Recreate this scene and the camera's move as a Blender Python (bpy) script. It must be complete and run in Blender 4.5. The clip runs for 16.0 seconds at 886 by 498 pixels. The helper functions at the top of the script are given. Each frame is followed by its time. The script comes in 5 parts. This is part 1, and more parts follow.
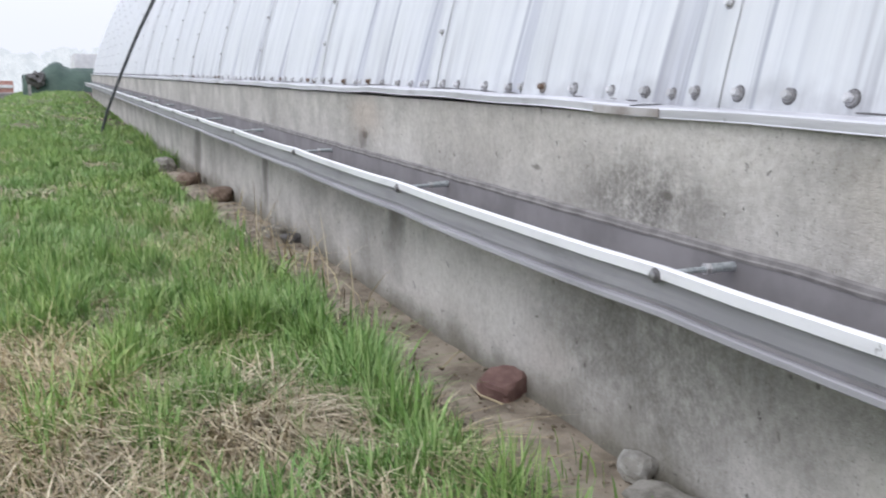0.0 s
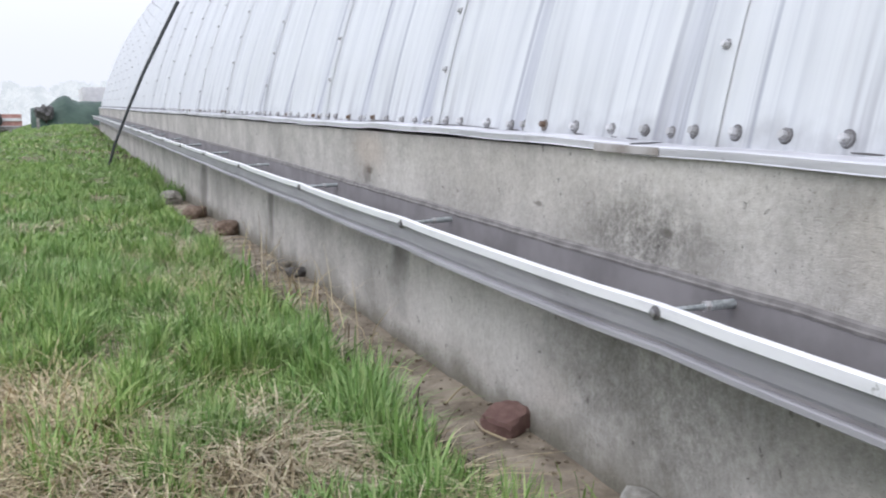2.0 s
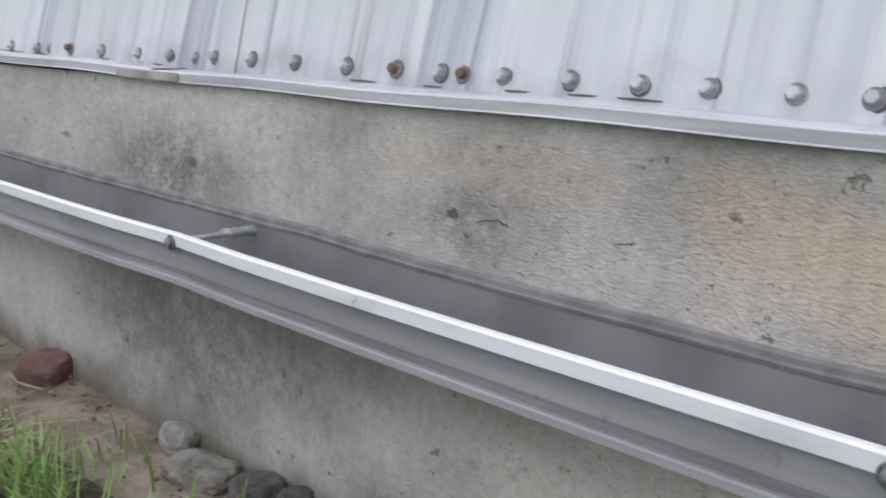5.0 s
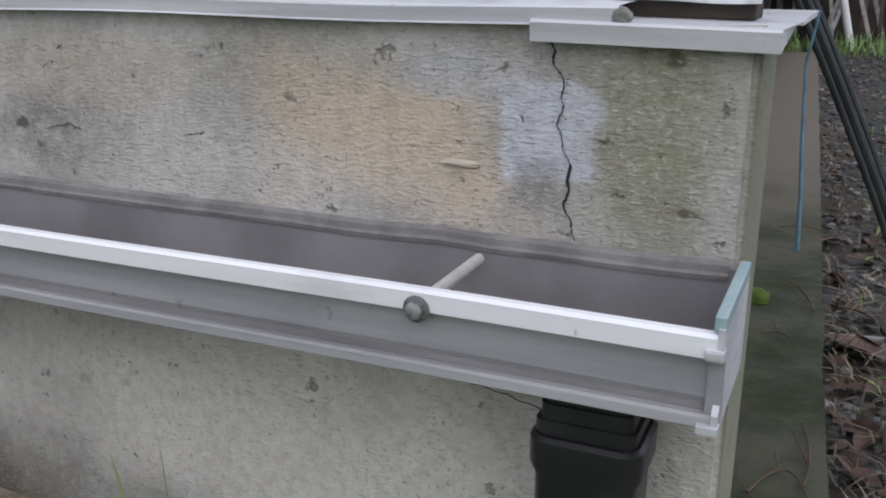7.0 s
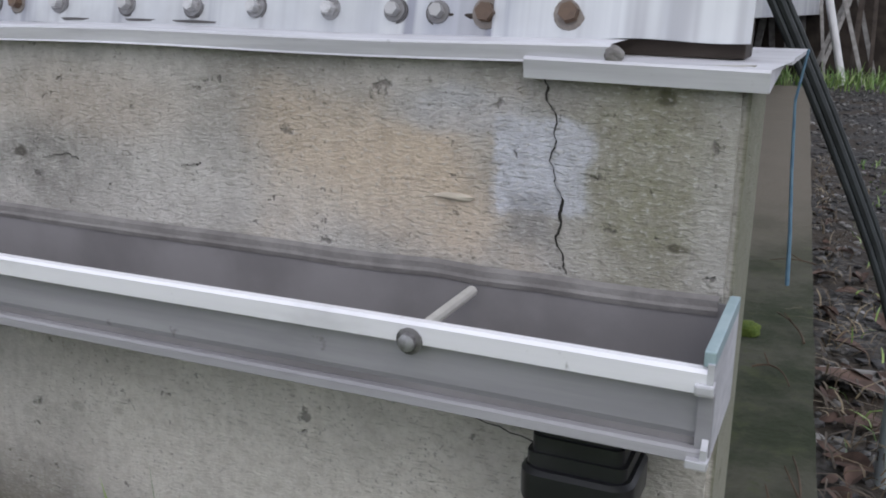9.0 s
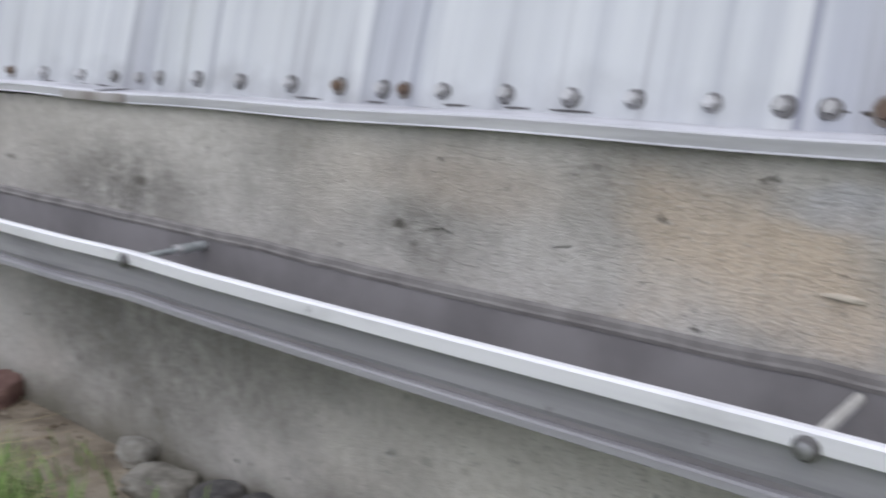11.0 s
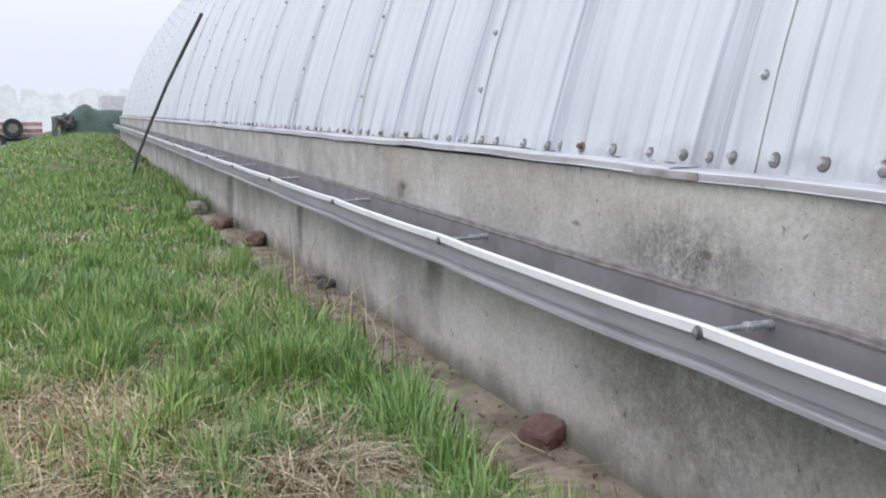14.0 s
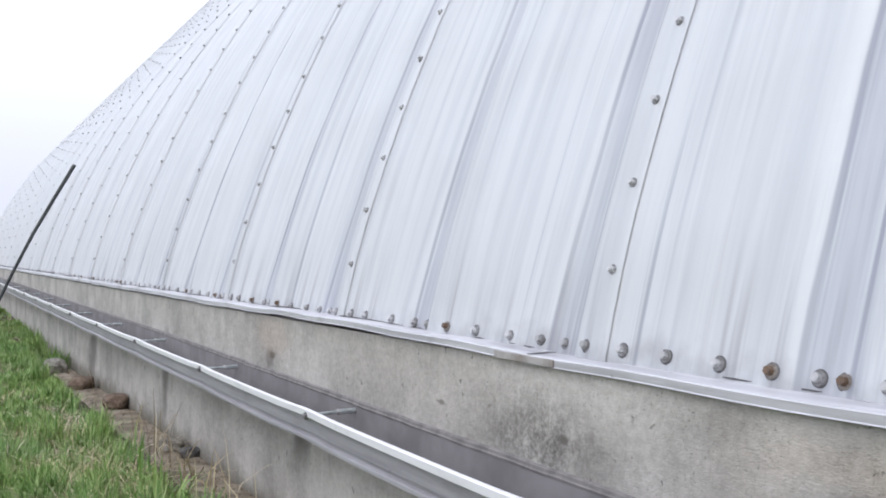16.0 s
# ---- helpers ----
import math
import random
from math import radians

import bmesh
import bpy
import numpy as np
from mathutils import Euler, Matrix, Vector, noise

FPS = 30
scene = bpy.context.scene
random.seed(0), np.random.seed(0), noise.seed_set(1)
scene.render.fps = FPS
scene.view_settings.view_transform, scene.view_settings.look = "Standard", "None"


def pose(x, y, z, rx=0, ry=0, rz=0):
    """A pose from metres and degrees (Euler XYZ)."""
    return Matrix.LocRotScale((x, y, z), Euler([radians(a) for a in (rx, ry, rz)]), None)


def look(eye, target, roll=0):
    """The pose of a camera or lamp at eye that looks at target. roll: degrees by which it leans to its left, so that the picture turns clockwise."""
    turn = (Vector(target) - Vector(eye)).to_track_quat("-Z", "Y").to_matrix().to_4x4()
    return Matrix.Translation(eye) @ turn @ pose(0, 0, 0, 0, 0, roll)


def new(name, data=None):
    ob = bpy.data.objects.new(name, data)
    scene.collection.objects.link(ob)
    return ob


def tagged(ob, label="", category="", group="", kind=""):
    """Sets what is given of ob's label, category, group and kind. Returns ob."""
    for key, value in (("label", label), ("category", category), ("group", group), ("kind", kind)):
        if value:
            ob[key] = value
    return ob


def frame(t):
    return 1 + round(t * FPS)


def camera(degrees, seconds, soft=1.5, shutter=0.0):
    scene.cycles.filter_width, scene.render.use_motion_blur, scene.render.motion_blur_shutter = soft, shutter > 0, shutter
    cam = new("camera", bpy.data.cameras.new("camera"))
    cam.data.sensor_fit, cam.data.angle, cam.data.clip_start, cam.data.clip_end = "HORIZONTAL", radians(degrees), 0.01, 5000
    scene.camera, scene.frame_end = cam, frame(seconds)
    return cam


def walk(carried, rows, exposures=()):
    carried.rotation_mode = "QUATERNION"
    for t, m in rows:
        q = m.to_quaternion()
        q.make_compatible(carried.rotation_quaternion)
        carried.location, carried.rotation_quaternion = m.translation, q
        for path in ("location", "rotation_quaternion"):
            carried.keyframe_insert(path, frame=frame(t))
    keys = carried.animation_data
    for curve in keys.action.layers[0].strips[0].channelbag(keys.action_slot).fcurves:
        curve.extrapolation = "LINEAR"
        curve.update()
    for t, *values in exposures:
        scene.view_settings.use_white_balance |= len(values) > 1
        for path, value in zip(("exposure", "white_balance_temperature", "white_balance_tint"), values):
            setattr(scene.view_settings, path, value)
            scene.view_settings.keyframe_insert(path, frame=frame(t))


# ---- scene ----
cam = camera(51.0, 16.0, soft=1.9, shutter=0.4)
PATH = [
    (0, (-0.796, 0.161, 0.572), (-0.031, 1.972, 0.204), 0.5),
    (0.5, (-0.804, 0.159, 0.582), (-0.123, 2.011, 0.253), 0.3),
    (1, (-0.805, 0.154, 0.585), (-0.137, 2.012, 0.266), 0.5),
    (1.5, (-0.801, 0.15, 0.584), (-0.09, 1.993, 0.268), 0.3),
    (2, (-0.797, 0.148, 0.584), (-0.039, 1.974, 0.281), 0.3),
    (2.5, (-0.772, 0.145, 0.583), (0.145, 1.899, 0.293), -0.3),
    (3, (-0.74, 0.13, 0.583), (0.356, 1.772, 0.264), 0.0),
    (5.5, (-0.687, 0.074, 0.559), (0.842, 1.273, 0.086), 1.6),
    (6, (-0.673, 0.037, 0.55), (0.967, 1.043, 0.004), 0.5),
    (6.5, (-0.668, 0.014, 0.55), (1.043, 0.884, -0.011), 0.7),
    (7, (-0.663, -0.001, 0.549), (1.093, 0.77, -0.018), 0.4),
    (7.5, (-0.667, -0.007, 0.55), (1.094, 0.762, -0.004), 0.2),
    (8, (-0.668, -0.006, 0.553), (1.113, 0.742, 0.036), 0.9),
    (10.5, (-0.677, 0.018, 0.555), (1.038, 0.941, 0.098), 1.3),
    (11, (-0.732, 0.07, 0.581), (0.777, 1.322, 0.184), 1.0),
    (11.5, (-0.77, 0.103, 0.591), (0.536, 1.572, 0.223), 0.8),
    (12, (-0.793, 0.121, 0.587), (0.305, 1.749, 0.205), 0.7),
    (12.5, (-0.828, 0.13, 0.592), (0.091, 1.871, 0.242), 0.7),
    (13, (-0.842, 0.126, 0.597), (-0.005, 1.909, 0.25), -0.2),
    (13.5, (-0.849, 0.121, 0.602), (-0.083, 1.94, 0.279), -0.2),
    (14, (-0.864, 0.116, 0.609), (-0.133, 1.956, 0.324), 0.5),
    (14.5, (-0.873, 0.105, 0.63), (-0.079, 1.934, 0.477), 1.1),
    (15, (-0.866, 0.092, 0.652), (0.089, 1.849, 0.662), 2.5),
    (15.5, (-0.866, 0.082, 0.663), (0.092, 1.837, 0.717), 1.7),
    (16, (-0.861, 0.082, 0.664), (0.111, 1.829, 0.707), 1.5),
]
walk(cam, [(t, look(eye, target, roll)) for t, eye, target, roll in PATH],
     [(0, 0.06), (2, 0.06), (3, -0.04), (5.5, -0.37), (6.5, -0.45), (8.2, -0.45), (10.5, -0.41), (11.5, -0.29), (12.5, -0.24), (13, -0.16), (13.5, -0.1), (16, -0.08)])


# ---- world and light ----
world = bpy.data.worlds.new("overcast")
scene.world = world
world.use_nodes = True
wn, wl = world.node_tree.nodes, world.node_tree.links
sky = wn.new("ShaderNodeTexSky")
sky.sky_type, sky.sun_disc = "NISHITA", False
sky.sun_elevation, sky.sun_rotation = radians(48), radians(235)
sky.air_density, sky.dust_density = 2.0, 6.0
mist = wn.new("ShaderNodeMixRGB")
mist.inputs[0].default_value = 0.9
mist.inputs[2].default_value = (14.3, 14.9, 17.4, 1)
wl.new(sky.outputs[0], mist.inputs[1])
height = wn.new("ShaderNodeSeparateXYZ")
wl.new(wn.new("ShaderNodeTexCoord").outputs["Generated"], height.inputs[0])
lift = wn.new("ShaderNodeMapRange")
lift.interpolation_type = "SMOOTHSTEP"
for i, v in enumerate((0.0, 0.02, 0.4, 0.67, 1.08)):
    if i:
        lift.inputs[i].default_value = v
wl.new(height.outputs[2], lift.inputs[0])
fade = wn.new("ShaderNodeVectorMath")
fade.operation = "SCALE"
wl.new(mist.outputs[0], fade.inputs[0])
wl.new(lift.outputs[0], fade.inputs["Scale"])
wl.new(fade.outputs[0], wn["Background"].inputs[0])
wn["Background"].inputs[1].default_value = 0.1
sun = new("sun", bpy.data.lights.new("sun", "SUN"))
sun.data.energy, sun.data.angle, sun.data.color = 0.7, radians(40), (1.0, 0.97, 0.93)
sun.matrix_world = look((-6, -4, 8), (0, 0, 0))


# ---- materials ----
class Mat:
    """A node material with small helpers; object coordinates in metres."""

    def __init__(self, name, rough=0.8, metal=0.0):
        self.m = bpy.data.materials.new(name)
        self.m.use_nodes = True
        self.n, self.l = self.m.node_tree.nodes, self.m.node_tree.links
        self.b = self.n["Principled BSDF"]
        self.b.inputs["Roughness"].default_value = rough
        self.b.inputs["Metallic"].default_value = metal
        self.co = self.n.new("ShaderNodeTexCoord").outputs["Object"]

    def put(self, socket, v):
        if hasattr(v, "is_linked"):
            self.l.new(v, socket)
        elif isinstance(v, (tuple, list)) and len(v) == 3 and socket.type == "RGBA":
            socket.default_value = (*v, 1)
        else:
            socket.default_value = v

    def scaled(self, sx, sy, sz, dx=0, dy=0, dz=0):
        k = self.n.new("ShaderNodeMapping")
        k.inputs["Scale"].default_value = (sx, sy, sz)
        k.inputs["Location"].default_value = (dx, dy, dz)
        self.l.new(self.co, k.inputs[0])
        return k.outputs[0]

    def noise(self, scale, detail=4, rough=0.55, co=None, dist=0.0):
        k = self.n.new("ShaderNodeTexNoise")
        k.inputs["Scale"].default_value, k.inputs["Detail"].default_value = scale, detail
        k.inputs["Roughness"].default_value, k.inputs["Distortion"].default_value = rough, dist
        self.l.new(co or self.co, k.inputs["Vector"])
        return k.outputs["Fac"]

    def voronoi(self, scale, co=None, feature="F1"):
        k = self.n.new("ShaderNodeTexVoronoi")
        k.feature = feature
        k.inputs["Scale"].default_value = scale
        self.l.new(co or self.co, k.inputs["Vector"])
        return k.outputs["Distance"]

    def step(self, v, lo, hi, a=0.0, b=1.0):
        k = self.n.new("ShaderNodeMapRange")
        k.interpolation_type = "SMOOTHSTEP"
        for i, x in enumerate((v, lo, hi, a, b)):
            self.put(k.inputs[i], x)
        return k.outputs[0]

    def math(self, op, a, b=0.0, c=0.0):
        k = self.n.new("ShaderNodeMath")
        k.operation = op
        for i, x in enumerate((a, b, c)):
            self.put(k.inputs[i], x)
        return k.outputs[0]

    def mix(self, f, a, b, how="MIX"):
        k = self.n.new("ShaderNodeMixRGB")
        k.blend_type = how
        for i, x in enumerate((f, a, b)):
            self.put(k.inputs[i], x)
        return k.outputs[0]

    def axis(self, i):
        k = self.n.new("ShaderNodeSeparateXYZ")
        self.l.new(self.co, k.inputs[0])
        return k.outputs[i]

    def blob(self, y, z, ry, rz, wob=0.5, scale=14, soft=0.5, square=False):
        """1 inside a ragged patch round (y, z) on a wall, 0 outside."""
        dy = self.math("DIVIDE", self.math("SUBTRACT", self.axis(1), y), ry)
        dz = self.math("DIVIDE", self.math("SUBTRACT", self.axis(2), z), rz)
        d = self.math("MAXIMUM", self.math("ABSOLUTE", dy), self.math("ABSOLUTE", dz)) if square else self.math("SQRT", self.math("ADD", self.math("MULTIPLY", dy, dy), self.math("MULTIPLY", dz, dz)))
        d = self.math("ADD", d, self.math("MULTIPLY", self.math("SUBTRACT", self.noise(scale, 5), 0.5), wob * 2))
        return self.step(d, 1 - soft, 1 + soft, 1.0, 0.0)

    def random(self):
        return self.n.new("ShaderNodeObjectInfo").outputs["Random"]

    def island(self):
        return self.n.new("ShaderNodeNewGeometry").outputs["Random Per Island"]

    def ramp(self, v, *stops):
        k = self.n.new("ShaderNodeValToRGB")
        self.l.new(v, k.inputs[0])
        e = k.color_ramp.elements
        while len(e) < len(stops):
            e.new(0.5)
        for q, (p, c) in zip(e, stops):
            q.position, q.color = p, (*c, 1)
        return k.outputs[0]

    def bump(self, h, strength=0.3, dist=0.01):
        k = self.n.new("ShaderNodeBump")
        k.inputs["Strength"].default_value, k.inputs["Distance"].default_value = strength, dist
        self.l.new(h, k.inputs["Height"])
        if self.b.inputs["Normal"].is_linked:
            self.l.new(self.b.inputs["Normal"].links[0].from_socket, k.inputs["Normal"])
        self.l.new(k.outputs[0], self.b.inputs["Normal"])
        return self

    def colour(self, c):
        self.put(self.b.inputs["Base Color"], c)
        return self

    def rough(self, v):
        self.put(self.b.inputs["Roughness"], v)
        return self


def simple(name, a, b, scale=20, rough=0.7, metal=0.0, bump=0.15, dist=0.003):
    k = Mat(name, rough, metal)
    n = k.noise(scale, 6)
    k.colour(k.mix(k.step(n, 0.35, 0.65), a, b)).bump(k.noise(scale * 4, 4), bump, dist)
    return k.m


def concrete_wall():
    k = Mat("weathered concrete", 0.9)
    big = k.noise(2.8, 6, 0.68)
    fine = k.noise(70, 6, 0.7)
    c = k.mix(k.step(big, 0.34, 0.66), (0.37, 0.356, 0.328), (0.6, 0.58, 0.543))
    c = k.mix(k.math("MULTIPLY", k.step(k.noise(9, 6, 0.65), 0.5, 0.75), 0.45), c, (0.24, 0.23, 0.2))
    # long runs of dirt below the gutter
    runs = k.noise(1.0, 5, 0.6, k.scaled(1, 7.0, 1.2))
    c = k.mix(k.math("MULTIPLY", k.step(runs, 0.52, 0.74), 0.2), c, (0.17, 0.165, 0.15))
    # patches
    c = k.mix(k.math("MULTIPLY", k.blob(0.35, 0.42, 0.1, 0.055, 0.8, 12, 0.45, True), 0.75), c, (0.68, 0.55, 0.41))
    c = k.mix(k.math("MULTIPLY", k.blob(0.12, 0.43, 0.05, 0.13, 1.1, 18, 0.8), 0.4), c, (0.31, 0.3, 0.2))
    c = k.mix(k.math("MULTIPLY", k.blob(0.206, 0.437, 0.037, 0.036, 0.4, 45, 0.14, True), 0.88), c, (0.6, 0.62, 0.68))
    c = k.mix(k.math("MULTIPLY", k.blob(0.27, 0.475, 0.06, 0.018, 0.7, 30, 0.4), 0.6), c, (0.5, 0.51, 0.54))
    c = k.mix(k.math("MULTIPLY", k.blob(0.213, 0.397, 0.016, 0.02, 0.5, 45, 0.35, True), 0.5), c, (0.24, 0.24, 0.24))
    c = k.mix(k.math("MULTIPLY", k.blob(0.078, 0.4, 0.014, 0.12, 0.6, 30, 0.5), 0.5), c, (0.5, 0.49, 0.46))
    dots = k.math("MULTIPLY", k.step(k.noise(17, 6, 0.75), 0.3, 0.56), k.step(k.noise(130, 4, 0.7), 0.25, 0.62, 0.35, 1.0))
    c = k.mix(k.math("MULTIPLY", k.math("MULTIPLY", k.blob(1.31, 0.405, 0.17, 0.055, 0.7, 9, 0.7), dots), 0.95), c, (0.09, 0.088, 0.08))
    c = k.mix(k.math("MULTIPLY", k.math("MULTIPLY", k.blob(0.7, 0.4, 0.1, 0.035, 0.7, 12, 0.6), dots), 0.55), c, (0.1, 0.1, 0.09))
    c = k.mix(k.math("MULTIPLY", k.math("MULTIPLY", k.blob(1.25, 0.17, 0.32, 0.12, 0.8, 6, 0.7), dots), 0.65), c, (0.12, 0.115, 0.1))
    c = k.mix(k.math("MULTIPLY", k.blob(2.62, 0.4, 0.03, 0.03, 0.7, 25, 0.5), 0.6), c, (0.14, 0.13, 0.12))
    for y, z, ry, rz in ((2.35, 0.2, 0.06, 0.13), (3.9, 0.2, 0.05, 0.16), (5.75, 0.12, 0.13, 0.13), (0.83, 0.02, 0.03, 0.06), (0.66, 0.225, 0.1, 0.04), (0.8, 0.05, 0.1, 0.04)):
        c = k.mix(k.math("MULTIPLY", k.blob(y, z, ry, rz, 0.7, 12, 0.6), 0.7), c, (0.11, 0.1, 0.09))
    for y, z, ry, rz in ((1.235, 0.408, 0.016, 0.006), (0.74, 0.408, 0.012, 0.006), (1.62, 0.412, 0.02, 0.005), (0.695, 0.145, 0.012, 0.008), (0.64, 0.15, 0.008, 0.006), (2.6, 0.41, 0.03, 0.012), (0.115, 0.492, 0.008, 0.007), (0.1, 0.385, 0.012, 0.004)):
        c = k.mix(k.math("MULTIPLY", k.blob(y, z, ry * 0.8, rz * 0.8, 1.1, 90, 0.5), 0.85), c, (0.07, 0.062, 0.05))
    for y, z, ry, rz in ((1.36, 0.455, 0.006, 0.025), (1.27, 0.455, 0.006, 0.03)):
        c = k.mix(k.math("MULTIPLY", k.blob(y, z, ry * 0.5, rz * 0.7, 1.3, 70, 0.6), 0.35), c, (0.66, 0.66, 0.64))
    c = k.mix(k.math("MULTIPLY", k.math("MULTIPLY", k.blob(0.125, 0.44, 0.045, 0.09, 0.9, 30, 0.7), dots), 0.5), c, (0.17, 0.17, 0.075))
    # darkening under the gutter's end: its shade and grime put into one colour
    c = k.mix(k.math("MULTIPLY", k.blob(0.14, 0.2, 0.3, 0.075, 0.8, 10, 0.7), 0.15), c, (0.2, 0.185, 0.14))
    # warm rusty tints and pale washed areas in the worn face
    for y, z, ry, rz, f, tint in ((0.66, 0.462, 0.13, 0.03, 0.4, (0.45, 0.36, 0.27)), (0.86, 0.45, 0.07, 0.05, 0.35, (0.62, 0.57, 0.5)), (0.5, 0.385, 0.16, 0.028, 0.45, (0.62, 0.6, 0.56)),
                                  (0.43, 0.47, 0.09, 0.035, 0.35, (0.36, 0.32, 0.27)), (1.75, 0.44, 0.5, 0.06, 0.35, (0.6, 0.57, 0.52)), (2.6, 0.46, 0.12, 0.05, 0.3, (0.58, 0.46, 0.36)),
                                  (0.4, 0.12, 0.4, 0.12, 0.85, (0.72, 0.69, 0.62)), (2.0, 0.12, 0.35, 0.1, 0.5, (0.64, 0.62, 0.57)), (1.55, 0.08, 0.06, 0.05, 0.4, (0.62, 0.58, 0.53))):
        c = k.mix(k.math("MULTIPLY", k.blob(y, z, ry, rz, 0.8, 9, 0.8), f), c, tint)
    # damp line with moss at the foot
    foot = k.step(k.math("ADD", k.axis(2), k.math("MULTIPLY", k.noise(8, 5), -0.12)), -0.09, 0.0, 1.0, 0.0)
    c = k.mix(k.math("MULTIPLY", foot, 0.75), c, (0.12, 0.11, 0.075))
    # pits, short dashes and pale grains in the worn face
    near = k.step(k.axis(1), 0.45, 1.25, 1.0, 0.12)
    pits = k.step(k.noise(34, 4, 0.6), 0.64, 0.7)
    dash = k.noise(1.0, 2, 0.6, k.scaled(75, 75, 430))
    holes = k.math("MULTIPLY", k.step(dash, 0.57, 0.66), k.step(k.noise(7, 4, 0.6), 0.38, 0.62, 0.25, 1.0))
    coarse = k.noise(1.0, 3, 0.6, k.scaled(120, 150, 330, 3, 1, 5))
    specks = k.math("MULTIPLY", k.step(k.noise(210, 2, 0.5), 0.6, 0.7), k.step(k.noise(11, 4, 0.65), 0.4, 0.62, 0.15, 1.0))
    c = k.mix(k.math("MULTIPLY", specks, 0.55), c, (0.14, 0.13, 0.11))
    c = k.mix(k.math("MULTIPLY", k.math("MULTIPLY", holes, near), 0.32), c, (0.16, 0.15, 0.125))
    c = k.mix(k.math("MULTIPLY", k.math("MULTIPLY", k.step(coarse, 0.52, 0.7), near), 0.5), c, (0.6, 0.585, 0.55))
    pocks = k.math("MULTIPLY", k.step(k.noise(1.0, 3, 0.6, k.scaled(70, 80, 125, 1, 7, 2)), 0.64, 0.74), near)
    c = k.mix(k.math("MULTIPLY", pocks, 0.22), c, (0.13, 0.12, 0.095))
    c = k.mix(k.math("MULTIPLY", pits, 0.65), c, (0.12, 0.11, 0.1))
    c = k.mix(k.math("MULTIPLY", k.step(fine, 0.35, 0.7), 0.5), c, k.mix(1.0, c, (0.62, 0.6, 0.57), "MULTIPLY"))
    # mossy end face
    c = k.mix(k.math("MULTIPLY", k.step(k.axis(1), 0.0585, 0.062, 1.0, 0.0), 0.7), c, (0.16, 0.165, 0.1))
    k.colour(c)
    k.bump(k.math("MULTIPLY", k.math("SUBTRACT", coarse, k.math("MULTIPLY", holes, 0.5)), near), 0.6, 0.004)
    k.bump(k.math("MULTIPLY", pocks, -1.0), 0.4, 0.003)
    k.bump(fine, 0.6, 0.003)
    k.bump(k.math("SUBTRACT", k.noise(9, 5), k.math("MULTIPLY", pits, 0.6)), 0.5, 0.014)
    return k.m


